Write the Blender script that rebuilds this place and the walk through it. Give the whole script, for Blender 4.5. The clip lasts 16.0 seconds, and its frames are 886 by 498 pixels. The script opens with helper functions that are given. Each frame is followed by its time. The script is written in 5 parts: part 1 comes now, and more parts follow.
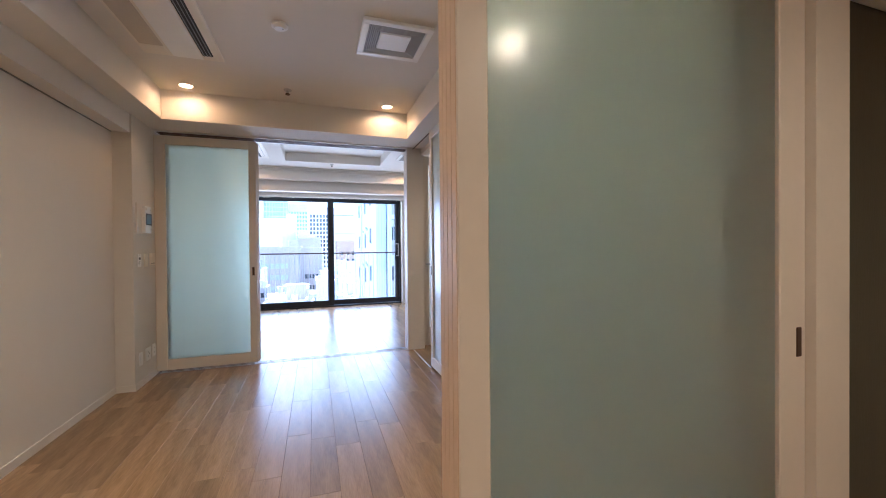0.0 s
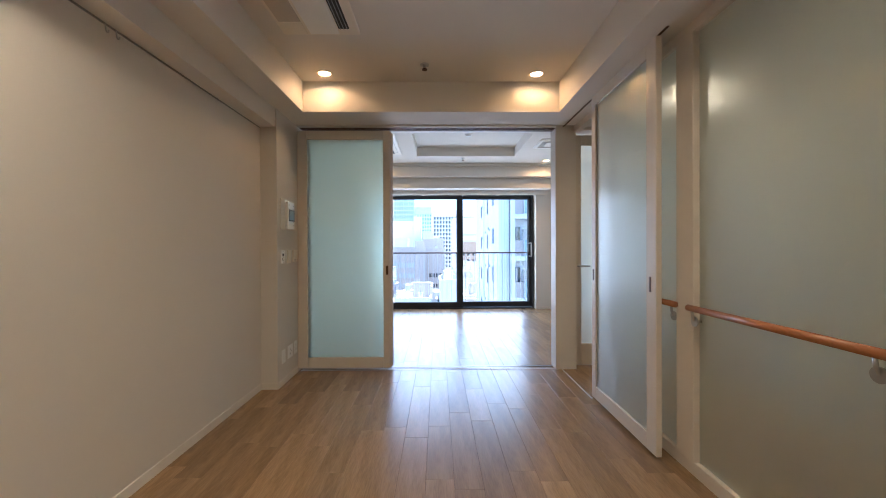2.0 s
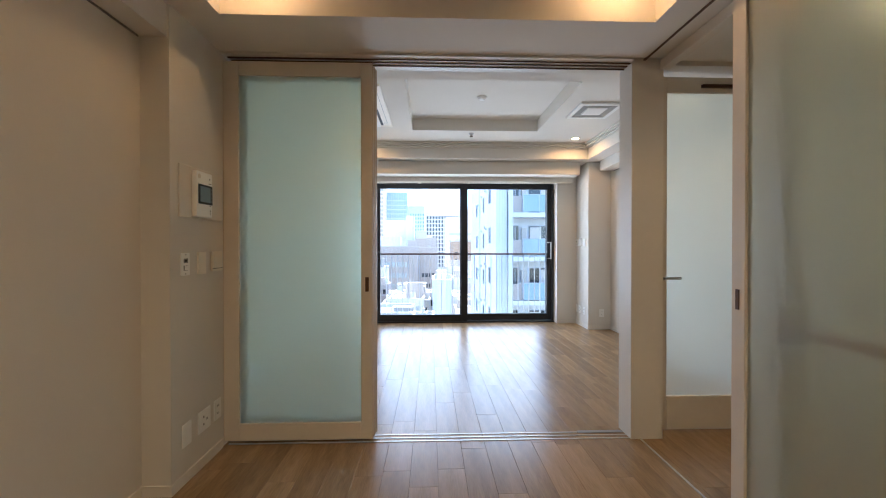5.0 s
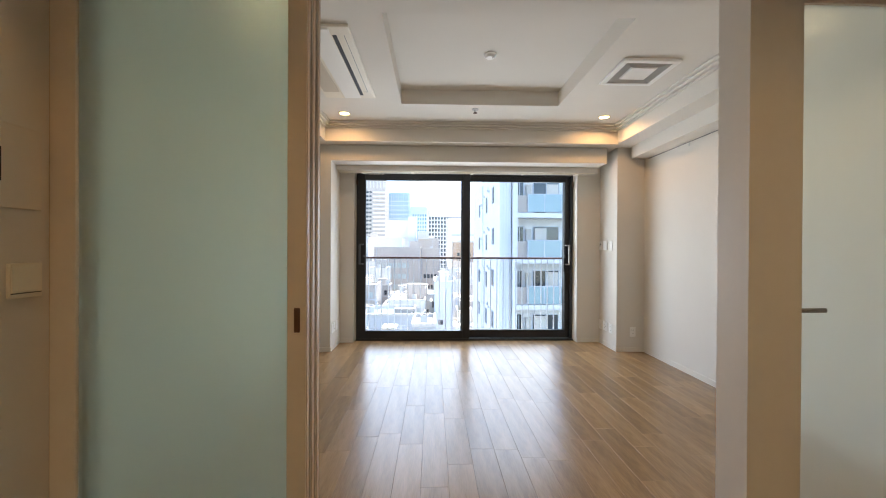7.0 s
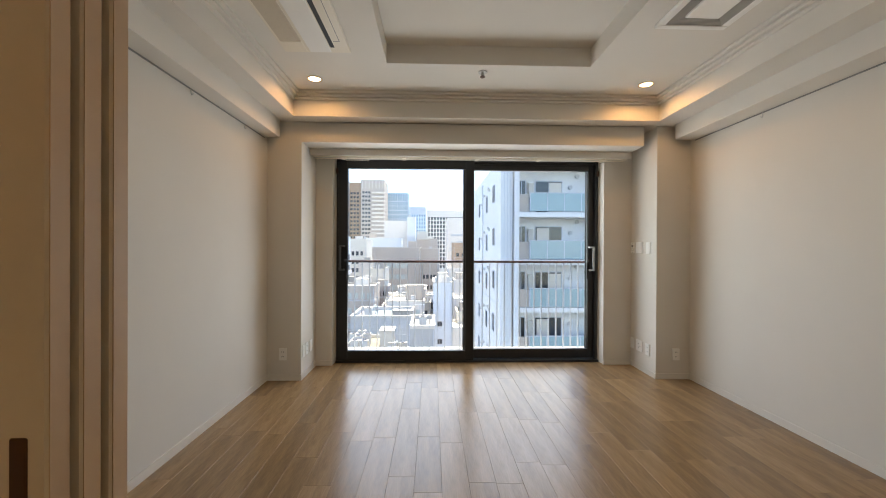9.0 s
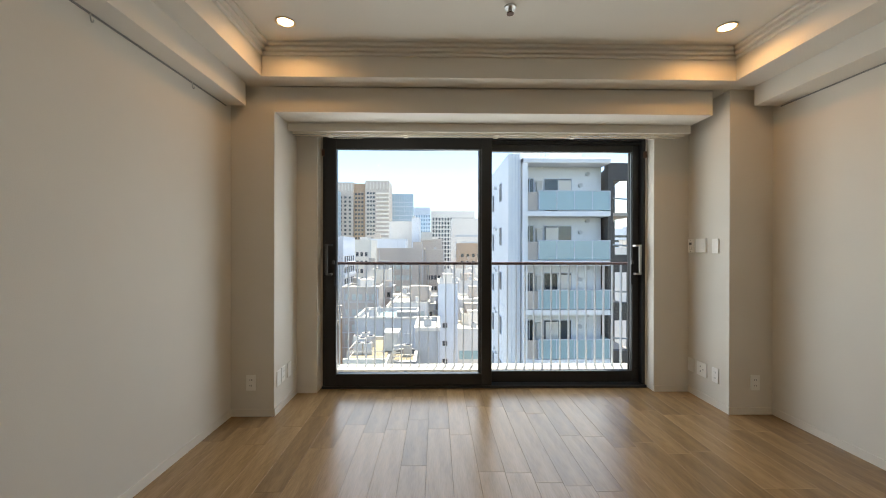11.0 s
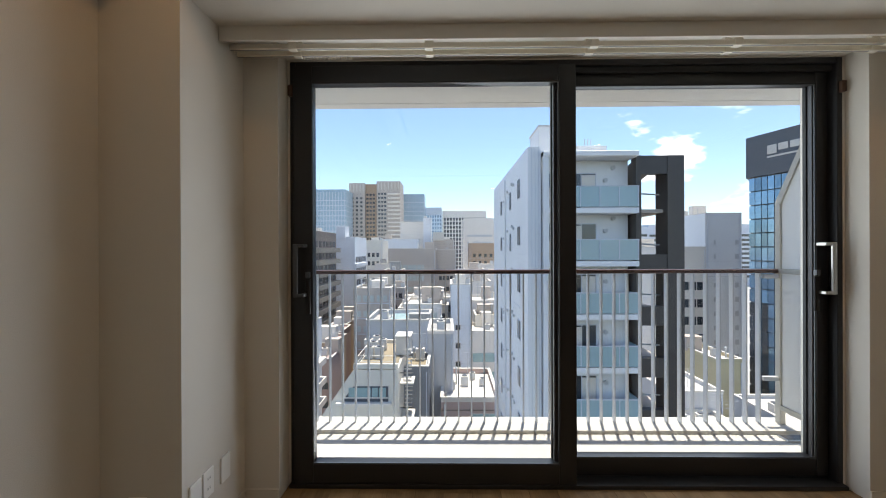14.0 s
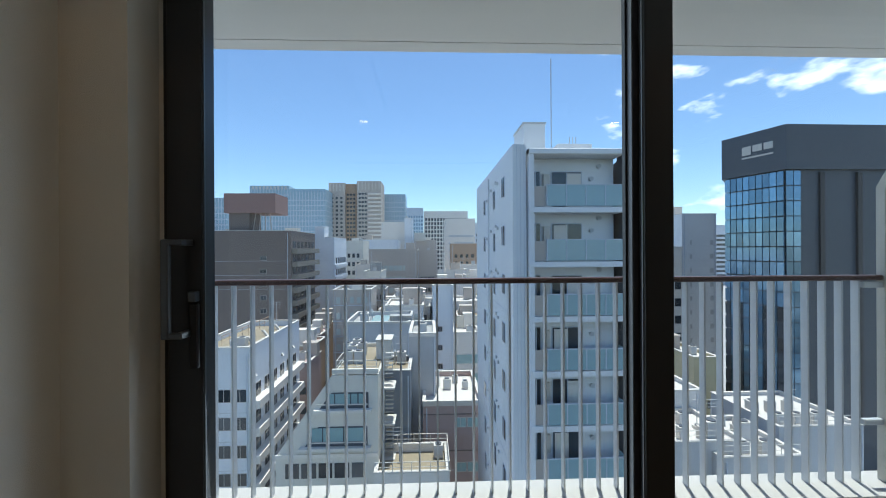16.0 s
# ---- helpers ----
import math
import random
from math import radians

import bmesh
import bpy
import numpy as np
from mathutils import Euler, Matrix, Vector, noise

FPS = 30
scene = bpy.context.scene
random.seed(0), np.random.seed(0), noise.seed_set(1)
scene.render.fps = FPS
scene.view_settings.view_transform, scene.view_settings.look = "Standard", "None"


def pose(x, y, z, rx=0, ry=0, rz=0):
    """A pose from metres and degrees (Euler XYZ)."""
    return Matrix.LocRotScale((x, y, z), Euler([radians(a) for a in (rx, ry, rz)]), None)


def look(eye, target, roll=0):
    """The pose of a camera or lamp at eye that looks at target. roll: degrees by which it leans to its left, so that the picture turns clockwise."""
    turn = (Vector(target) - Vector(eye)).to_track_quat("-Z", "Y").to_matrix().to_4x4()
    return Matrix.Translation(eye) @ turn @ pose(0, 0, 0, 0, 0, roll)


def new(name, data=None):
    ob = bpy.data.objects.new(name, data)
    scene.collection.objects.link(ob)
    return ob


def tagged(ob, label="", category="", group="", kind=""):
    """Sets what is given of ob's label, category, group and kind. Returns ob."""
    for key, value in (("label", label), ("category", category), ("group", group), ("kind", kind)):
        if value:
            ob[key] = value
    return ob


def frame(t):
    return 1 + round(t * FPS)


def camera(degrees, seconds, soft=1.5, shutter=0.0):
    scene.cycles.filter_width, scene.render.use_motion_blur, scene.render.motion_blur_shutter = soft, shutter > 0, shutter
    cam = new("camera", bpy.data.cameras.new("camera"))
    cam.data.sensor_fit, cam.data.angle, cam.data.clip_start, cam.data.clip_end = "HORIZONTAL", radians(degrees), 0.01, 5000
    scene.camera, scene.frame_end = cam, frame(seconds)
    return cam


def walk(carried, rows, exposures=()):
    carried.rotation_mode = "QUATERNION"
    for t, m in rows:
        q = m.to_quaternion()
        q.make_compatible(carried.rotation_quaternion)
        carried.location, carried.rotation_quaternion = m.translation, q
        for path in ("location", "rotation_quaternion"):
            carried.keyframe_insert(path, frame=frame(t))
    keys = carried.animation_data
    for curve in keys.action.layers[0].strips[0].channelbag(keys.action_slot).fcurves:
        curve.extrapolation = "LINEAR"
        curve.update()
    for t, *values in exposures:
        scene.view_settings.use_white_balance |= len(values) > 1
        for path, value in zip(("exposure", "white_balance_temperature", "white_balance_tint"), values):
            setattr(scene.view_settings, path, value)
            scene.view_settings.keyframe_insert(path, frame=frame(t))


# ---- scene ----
cam = camera(98.0, 16.0, soft=1.0)
PATH = [
    (0, (0.546, -4.544, 1.258), (1.178, -2.647, 1.24), -0.5),
    (0.5, (0.514, -4.39, 1.238), (0.855, -2.42, 1.227), -0.4),
    (1, (0.437, -4.252, 1.234), (0.589, -2.257, 1.224), -0.3),
    (1.5, (0.405, -4.063, 1.226), (0.462, -2.064, 1.217), -0.3),
    (2, (0.428, -3.84, 1.227), (0.455, -1.84, 1.218), -0.2),
    (2.5, (0.423, -3.6, 1.222), (0.445, -1.601, 1.213), -0.2),
    (3, (0.349, -3.356, 1.219), (0.383, -1.357, 1.214), -0.2),
    (3.5, (0.347, -3.134, 1.222), (0.385, -1.134, 1.217), -0.2),
    (4, (0.355, -2.879, 1.224), (0.394, -0.879, 1.222), -0.2),
    (4.2, (0.322, -2.794, 1.225), (0.381, -0.795, 1.22), -0.2),
    (6.3, (0.320, -1.785, 1.27), (0.382, 0.215, 1.256), 0.2),
    (6.5, (0.375, -1.689, 1.273), (0.420, 0.311, 1.263), 0.4),
    (7, (0.418, -1.42, 1.27), (0.471, 0.579, 1.262), 0.3),
    (7.5, (0.442, -1.174, 1.28), (0.490, 0.826, 1.262), 0.3),
    (8, (0.447, -0.935, 1.293), (0.506, 1.064, 1.279), 0.3),
    (10.5, (0.456, 0.096, 1.284), (0.502, 2.095, 1.281), 0.1),
    (11, (0.417, 0.316, 1.277), (0.451, 2.316, 1.274), 0.1),
    (11.5, (0.332, 0.54, 1.292), (0.348, 2.54, 1.287), 0.1),
    (12, (0.305, 0.755, 1.279), (0.304, 2.755, 1.276), 0.1),
    (12.5, (0.270, 1.018, 1.288), (0.257, 3.018, 1.283), 0.1),
    (13, (0.229, 1.28, 1.293), (0.197, 3.28, 1.289), 0.0),
    (13.5, (0.222, 1.504, 1.272), (0.186, 3.504, 1.267), -0.1),
    (14, (0.236, 1.762, 1.288), (0.211, 3.762, 1.286), -0.2),
    (14.5, (0.221, 1.995, 1.28), (0.216, 3.995, 1.277), -0.2),
    (15, (0.198, 2.222, 1.270), (0.220, 4.222, 1.268), -0.3),
    (15.5, (0.192, 2.467, 1.278), (0.242, 4.467, 1.279), -0.3),
    (16, (0.171, 2.67, 1.284), (0.243, 4.669, 1.284), -0.3),
]
EXPOSURES = [(0, 2.56, 4980, 17), (1, 2.47, 5000, 15), (2, 2.32, 5150, 12), (4, 2.22, 5350, 11), (6.3, 2.2, 6000, 10), (8, 1.84, 6600, 12), (11, 1.46, 6950, 8), (12, 1.31, 6950, 8), (12.5, 1.22, 6950, 9), (13, 1.04, 6950, 11), (13.5, 0.96, 6850, 11), (14.5, 0.62, 6350, 10), (15, 0.45, 5900, 5), (16, 0.30, 5800, 3)]
walk(cam, [(t, look(eye, target, roll)) for t, eye, target, roll in PATH], exposures=EXPOSURES)

# ---- light ----
SUN_AZ, SUN_EL = 16.0, 77.0     # degrees to the right of +y, above the horizon
world = bpy.data.worlds.new("sky")
scene.world = world
world.use_nodes = True
wn, wl = world.node_tree.nodes, world.node_tree.links
sky = wn.new("ShaderNodeTexSky")
sky.sky_type, sky.sun_disc = "NISHITA", False
sky.sun_elevation, sky.sun_rotation = radians(SUN_EL), radians(SUN_AZ)
sky.ozone_density, sky.dust_density, sky.air_density = 3.0, 0.4, 0.9
# small fair-weather clouds, low over the city
tc = wn.new("ShaderNodeTexCoord")
mp = wn.new("ShaderNodeMapping")
mp.inputs["Scale"].default_value = (5.0, 5.0, 12.0)
cn = wn.new("ShaderNodeTexNoise")
cn.inputs["Scale"].default_value, cn.inputs["Detail"].default_value, cn.inputs["Roughness"].default_value = 1.5, 9.0, 0.52
cr = wn.new("ShaderNodeValToRGB")
cr.color_ramp.elements[0].position, cr.color_ramp.elements[1].position = 0.56, 0.66
mx = wn.new("ShaderNodeMix")
mx.data_type = "RGBA"
mx.inputs[7].default_value = (7.8, 8.1, 8.6, 1)
wl.new(tc.outputs["Generated"], mp.inputs["Vector"])
wl.new(mp.outputs[0], cn.inputs["Vector"])
sx = wn.new("ShaderNodeSeparateXYZ")
wl.new(tc.outputs["Generated"], sx.inputs[0])
cm = wn.new("ShaderNodeMapRange")
cm.inputs["From Min"].default_value, cm.inputs["From Max"].default_value = 0.25, 0.5
cm.inputs["To Min"].default_value, cm.inputs["To Max"].default_value = -0.16, 0.02
wl.new(sx.outputs["X"], cm.inputs[0])
ca = wn.new("ShaderNodeMath")
wl.new(cn.outputs["Fac"], ca.inputs[0])
wl.new(cm.outputs[0], ca.inputs[1])
wl.new(ca.outputs[0], cr.inputs[0])
wl.new(cr.outputs[0], mx.inputs[0])
wl.new(sky.outputs[0], mx.inputs[6])
wl.new(mx.outputs[2], wn["Background"].inputs["Color"])
wn["Background"].inputs["Strength"].default_value = 0.15

sun = new("sun", bpy.data.lights.new("sun", "SUN"))
sun.data.energy, sun.data.angle, sun.data.color = 4.1, radians(0.55), (1.0, 0.93, 0.83)
sd = Vector((math.sin(radians(SUN_AZ)) * math.cos(radians(SUN_EL)), math.cos(radians(SUN_AZ)) * math.cos(radians(SUN_EL)), math.sin(radians(SUN_EL))))
sun.matrix_basis = look(sd * 50, (0, 0, 0))

# added area lamp in the balcony window's opening, strengthens the sky's light indoors
wlamp = new("window_fill_lamp", bpy.data.lights.new("window_fill_lamp", "AREA"))
wlamp.data.shape, wlamp.data.size, wlamp.data.size_y = "RECTANGLE", 2.8, 2.1
wlamp.data.spread = radians(166)
wlamp.data.energy, wlamp.data.color = 15.5, (0.86, 0.93, 1.0)
wlamp.matrix_basis = look((0.87, 4.06, 1.2), (1.65, 0.0, 0.8))

# ---- materials ----


def mat(name, color, rough=0.5, metal=0.0, noise_scale=0.0, vary=0.0, bump=0.0, bump_scale=60.0, spec=0.5, stretch=None, random_tint=0.0):
    """A procedural surface: colour with two scales of variation and a fine relief."""
    m = bpy.data.materials.new(name)
    m.use_nodes = True
    nt = m.node_tree
    b = nt.nodes["Principled BSDF"]
    b.inputs["Base Color"].default_value = (*color, 1)
    b.inputs["Roughness"].default_value, b.inputs["Metallic"].default_value = rough, metal
    b.inputs["Specular IOR Level"].default_value = spec
    co = nt.nodes.new("ShaderNodeTexCoord")
    mapping = nt.nodes.new("ShaderNodeMapping")
    if stretch:
        mapping.inputs["Scale"].default_value = stretch
    nt.links.new(co.outputs["Object"], mapping.inputs["Vector"])
    out = None
    if vary:
        n1 = nt.nodes.new("ShaderNodeTexNoise")
        n1.inputs["Scale"].default_value, n1.inputs["Detail"].default_value = noise_scale, 6
        n2 = nt.nodes.new("ShaderNodeTexNoise")
        n2.inputs["Scale"].default_value, n2.inputs["Detail"].default_value = noise_scale * 9, 4
        nt.links.new(mapping.outputs[0], n1.inputs["Vector"])
        nt.links.new(mapping.outputs[0], n2.inputs["Vector"])
        add = nt.nodes.new("ShaderNodeMath")
        add.operation = "MULTIPLY_ADD"
        add.inputs[1].default_value = 0.6
        nt.links.new(n2.outputs["Fac"], add.inputs[0])
        nt.links.new(n1.outputs["Fac"], add.inputs[2])
        mr = nt.nodes.new("ShaderNodeMapRange")
        mr.inputs["From Min"].default_value, mr.inputs["From Max"].default_value = 0.45, 1.15
        mr.inputs["To Min"].default_value, mr.inputs["To Max"].default_value = 1 - vary, 1 + vary
        nt.links.new(add.outputs[0], mr.inputs[0])
        out = mr.outputs[0]
    if random_tint:
        oi = nt.nodes.new("ShaderNodeObjectInfo")
        r = nt.nodes.new("ShaderNodeMapRange")
        r.inputs["To Min"].default_value, r.inputs["To Max"].default_value = 1 - random_tint, 1 + random_tint
        nt.links.new(oi.outputs["Random"], r.inputs[0])
        if out:
            mm = nt.nodes.new("ShaderNodeMath")
            mm.operation = "MULTIPLY"
            nt.links.new(out, mm.inputs[0])
            nt.links.new(r.outputs[0], mm.inputs[1])
            out = mm.outputs[0]
        else:
            out = r.outputs[0]
    if out:
        hs = nt.nodes.new("ShaderNodeHueSaturation")
        hs.inputs["Color"].default_value = (*color, 1)
        nt.links.new(out, hs.inputs["Value"])
        nt.links.new(hs.outputs[0], b.inputs["Base Color"])
    if bump:
        n3 = nt.nodes.new("ShaderNodeTexNoise")
        n3.inputs["Scale"].default_value, n3.inputs["Detail"].default_value = bump_scale, 5
        nt.links.new(mapping.outputs[0], n3.inputs["Vector"])
        bp = nt.nodes.new("ShaderNodeBump")
        bp.inputs["Strength"].default_value, bp.inputs["Distance"].default_value = bump, 0.004
        nt.links.new(n3.outputs["Fac"], bp.inputs["Height"])
        nt.links.new(bp.outputs[0], b.inputs["Normal"])
    return m


def frosted(name, color, rough, milk):
    """Acid-etched glass: rough transmission mixed with a milky scatter."""
    m = bpy.data.materials.new(name)
    m.use_nodes = True
    nt = m.node_tree
    b = nt.nodes["Principled BSDF"]
    b.inputs["Base Color"].default_value = (*color, 1)
    b.inputs["Transmission Weight"].default_value, b.inputs["Roughness"].default_value, b.inputs["IOR"].default_value = 1.0, rough, 1.35
    b.inputs["Coat Weight"].default_value, b.inputs["Coat Roughness"].default_value = 0.5, 0.16
    t = nt.nodes.new("ShaderNodeBsdfTranslucent")
    t.inputs["Color"].default_value = (*color, 1)
    d = nt.nodes.new("ShaderNodeBsdfDiffuse")
    d.inputs["Color"].default_value = (*color, 1)
    a1 = nt.nodes.new("ShaderNodeMixShader")
    a1.inputs[0].default_value = 0.35
    a2 = nt.nodes.new("ShaderNodeMixShader")
    a2.inputs[0].default_value = milk
    nt.links.new(t.outputs[0], a1.inputs[1])
    nt.links.new(d.outputs[0], a1.inputs[2])
    nt.links.new(b.outputs[0], a2.inputs[1])
    nt.links.new(a1.outputs[0], a2.inputs[2])
    nt.links.new(a2.outputs[0], nt.nodes["Material Output"].inputs["Surface"])
    return m


def glow(name, color, strength):
    m = bpy.data.materials.new(name)
    m.use_nodes = True
    b = m.node_tree.nodes["Principled BSDF"]
    b.inputs["Base Color"].default_value = (*color, 1)
    b.inputs["Emission Color"].default_value, b.inputs["Emission Strength"].default_value = (*color, 1), strength
    return m


def clear_glass(name, tint=(1, 1, 1)):
    m = bpy.data.materials.new(name)
    m.use_nodes = True
    nt = m.node_tree
    tr = nt.nodes.new("ShaderNodeBsdfTransparent")
    tr.inputs["Color"].default_value = (*tint, 1)
    gl = nt.nodes.new("ShaderNodeBsdfGlossy")
    gl.inputs["Roughness"].default_value = 0.01
    lw = nt.nodes.new("ShaderNodeLayerWeight")
    lw.inputs["Blend"].default_value = 0.5
    pw = nt.nodes.new("ShaderNodeMath")
    pw.operation = "POWER"
    pw.inputs[1].default_value = 4.0
    nt.links.new(lw.outputs["Facing"], pw.inputs[0])
    fr = nt.nodes.new("ShaderNodeMapRange")
    fr.inputs["To Min"].default_value, fr.inputs["To Max"].default_value = 0.025, 0.6
    nt.links.new(pw.outputs[0], fr.inputs[0])
    ms = nt.nodes.new("ShaderNodeMixShader")
    nt.links.new(fr.outputs[0], ms.inputs[0])
    nt.links.new(tr.outputs[0], ms.inputs[1])
    nt.links.new(gl.outputs[0], ms.inputs[2])
    nt.links.new(ms.outputs[0], nt.nodes["Material Output"].inputs["Surface"])
    return m


def plank_mat():
    """Satin oak floorboard: grain along y, tint by board."""
    m = mat("oak_floor", (0.305, 0.193, 0.093), 0.27, 0, 2.6, 0.36, 0.07, 40, 0.45, (6.5, 0.6, 6.5), 0.18)
    return m


M_WALL = mat("wall_paper", (0.70, 0.665, 0.60), 0.75, 0, 0.7, 0.02, 0.35, 420, 0.25)
M_CEIL = mat("ceiling_paper", (0.75, 0.715, 0.65), 0.8, 0, 0.6, 0.02, 0.3, 420, 0.2)
M_TRIM = mat("white_trim", (0.72, 0.68, 0.61), 0.42, 0, 3, 0.03)
M_FRAME = mat("ivory_lacquer", (0.70, 0.64, 0.55), 0.38, 0, 4, 0.03)
M_EDGE = mat("beige_edge", (0.58, 0.43, 0.29), 0.45, 0, 4, 0.05)
M_OAK = plank_mat()
M_SEAM = mat("floor_bed", (0.24, 0.15, 0.08), 0.7, 0, 8, 0.1)
M_FROST = frosted("frosted_glass", (0.90, 0.955, 0.895), 0.34, 0.13)
M_DARK = mat("dark_frame", (0.022, 0.022, 0.024), 0.4, 0.2, 5, 0.08, 0.05, 200)
M_BLACK = mat("black_gasket", (0.012, 0.012, 0.013), 0.6, 0, 5, 0.1)
M_STEEL = mat("brushed_steel", (0.52, 0.51, 0.49), 0.3, 1.0, 12, 0.06)
M_HANDLE = mat("grey_handle", (0.10, 0.105, 0.11), 0.35, 0.6, 9, 0.05)
M_SLAT = mat("pale_slat", (0.46, 0.44, 0.40), 0.45, 0, 5, 0.04)
M_BRONZE = mat("dark_bronze", (0.10, 0.055, 0.035), 0.4, 0.6, 9, 0.1)
M_RAILWOOD = mat("rail_wood", (0.40, 0.155, 0.055), 0.32, 0, 3, 0.16, 0, 60, 0.5, (3, 0.5, 3))
M_PLASTIC = mat("white_plastic", (0.86, 0.85, 0.81), 0.35, 0, 5, 0.02)
M_IVORYP = mat("ivory_plastic", (0.80, 0.74, 0.62), 0.4, 0, 5, 0.03)
M_GREY = mat("grey_plastic", (0.25, 0.245, 0.23), 0.45, 0, 5, 0.05)
M_GRILLE = mat("tan_grille", (0.56, 0.49, 0.38), 0.5, 0, 5, 0.05, 0.4, 300)
M_LCD = mat("lcd", (0.20, 0.25, 0.27), 0.2, 0, 5, 0.1)
M_LAMP = glow("lamp_glass", (1.0, 0.72, 0.42), 7.0)
# white rim coloured amber, the lamp's glow put into its paint
M_RIM = mat("lamp_rim_lit", (0.80, 0.63, 0.40), 0.3, 0.3, 9, 0.04)
M_RAILTRK = mat("aluminium_track", (0.55, 0.5, 0.44), 0.35, 0.8, 9, 0.05)
M_CLEAR = clear_glass("window_pane", (0.97, 0.985, 0.98))

# ---- building blocks ----


def box(bm, x0, x1, y0, y1, z0, z1, bevel=0.0, seg=1):
    """Adds a box, with its edges rounded by bevel, to bm."""
    r = bmesh.ops.create_cube(bm, size=1.0, matrix=Matrix.Translation(((x0 + x1) / 2, (y0 + y1) / 2, (z0 + z1) / 2)) @ Matrix.Diagonal((x1 - x0, y1 - y0, z1 - z0, 1)))
    if bevel:
        edges = {e for v in r["verts"] for e in v.link_edges}
        bmesh.ops.bevel(bm, geom=list(edges), offset=bevel, segments=seg, affect="EDGES", profile=0.5)
    return bm


def cyl(bm, p, q, r, n=16, r2=None):
    """Adds a capped rod from p to q."""
    p, q = Vector(p), Vector(q)
    d = q - p
    m = Matrix.Translation((p + q) / 2) @ d.to_track_quat("Z", "Y").to_matrix().to_4x4()
    bmesh.ops.create_cone(bm, cap_ends=True, segments=n, radius1=r, radius2=r if r2 is None else r2, depth=d.length, matrix=m)
    return bm


def tube(bm, pts, r, n=10):
    """Adds a bent rod through pts."""
    pts = [Vector(p) for p in pts]
    rings = []
    for i, p in enumerate(pts):
        d = (pts[min(i + 1, len(pts) - 1)] - pts[max(i - 1, 0)]).normalized()
        q = d.to_track_quat("Z", "Y").to_matrix()
        rings.append([bm.verts.new(p + q @ Vector((r * math.cos(2 * math.pi * k / n), r * math.sin(2 * math.pi * k / n), 0))) for k in range(n)])
    for a, b in zip(rings, rings[1:]):
        for k in range(n):
            bm.faces.new((a[k], a[(k + 1) % n], b[(k + 1) % n], b[k]))
    bm.faces.new(rings[0][::-1])
    bm.faces.new(rings[-1])
    return bm


def mesh_of(name, bm, material, smooth=False):
    me = bpy.data.meshes.new(name)
    bmesh.ops.recalc_face_normals(bm, faces=bm.faces[:])
    bm.to_mesh(me)
    bm.free()
    me.materials.append(material)
    if smooth:
        for p in me.polygons:
            p.use_smooth = True
    return me


def part(name, bm, material, parent, label="", smooth=False):
    """Links a bmesh as one mesh under a thing or a part."""
    ob = new(name, mesh_of(name, bm, material, smooth))
    ob.parent = parent
    if label:
        ob["label"] = label
    return ob


def thing(name, label, category, at=(0, 0, 0), group="", kind=""):
    ob = new(name)
    ob.empty_display_size = 0.1
    ob.matrix_basis = Matrix.Translation(at)
    return tagged(ob, label, category, group, kind)


def solid(name, boxes, material, label="", category="", kind="structure", bevel=0.0):
    """A piece of the setting: one mesh of boxes."""
    bm = bmesh.new()
    for b in boxes:
        box(bm, *b, bevel=bevel)
    ob = new(name, mesh_of(name, bm, material))
    return tagged(ob, label, category, "", kind)


def B(*b, bevel=0.0, seg=1):
    return box(bmesh.new(), *b, bevel=bevel, seg=seg)


# ---- rooms ----
LX, LX2, RX2 = -1.106, -1.142, 3.017      # dining room's west wall; living room's west and east walls
GX = 1.82                                 # glazed wall to the corridor
CX = 2.95                                 # corridor's east wall
YB = -6.6                                 # behind the first step
YW = 3.733                                # window wall's inner face
T = 0.15
HZ = 2.95
solid("floor", [(LX2 - T, RX2 + T, YB - T, 4.0, -0.12, -0.012)], M_SEAM, "dark bedding under the oak floorboards", "floor")
solid("wall_west_dining", [(LX - T, LX, YB, -0.485, 0, HZ), (LX - T, -0.964, -0.485, 0.17, 0, HZ)], M_WALL, "beige textured wallpaper wall with a shallow step", "wall")
solid("wall_west_living", [(LX2 - T, LX2, 0.17, 3.265, 0, HZ)], M_WALL, "beige textured wallpaper wall", "wall")
solid("wall_east_living", [(RX2, RX2 + T, 0.0, 3.25, 0, HZ)], M_WALL, "beige textured wallpaper wall", "wall")
solid("wall_east_corridor", [(CX, CX + T, YB, 0.0, 0, HZ)], M_WALL, "plain beige corridor wall", "wall")
# unseen wall, added to close off the space behind the start
solid("wall_south", [(LX - T, CX + T, YB - T, YB, 0, HZ)], M_WALL, "plain beige end wall added out of view", "wall")
solid("wall_window", [(LX2 - T, -0.815, 3.265, 4.1, 0, HZ), (2.678, RX2 + T, 3.25, 4.1, 0, HZ),
                      (-0.815, -0.635, YW, 4.1, 0, 2.60), (2.365, 2.678, YW, 4.1, 0, 2.60),
                      (-0.635, 2.365, YW, 4.1, 2.314, 2.60)], M_WALL, "beige window wall with deep pillars on both sides", "wall")
solid("beam_window", [(-0.815, 2.678, 3.25, YW, 2.504, HZ), (-0.815, 2.555, 3.266, YW, 2.313, 2.504)], M_WALL, "beige beam over the window niche", "beam")
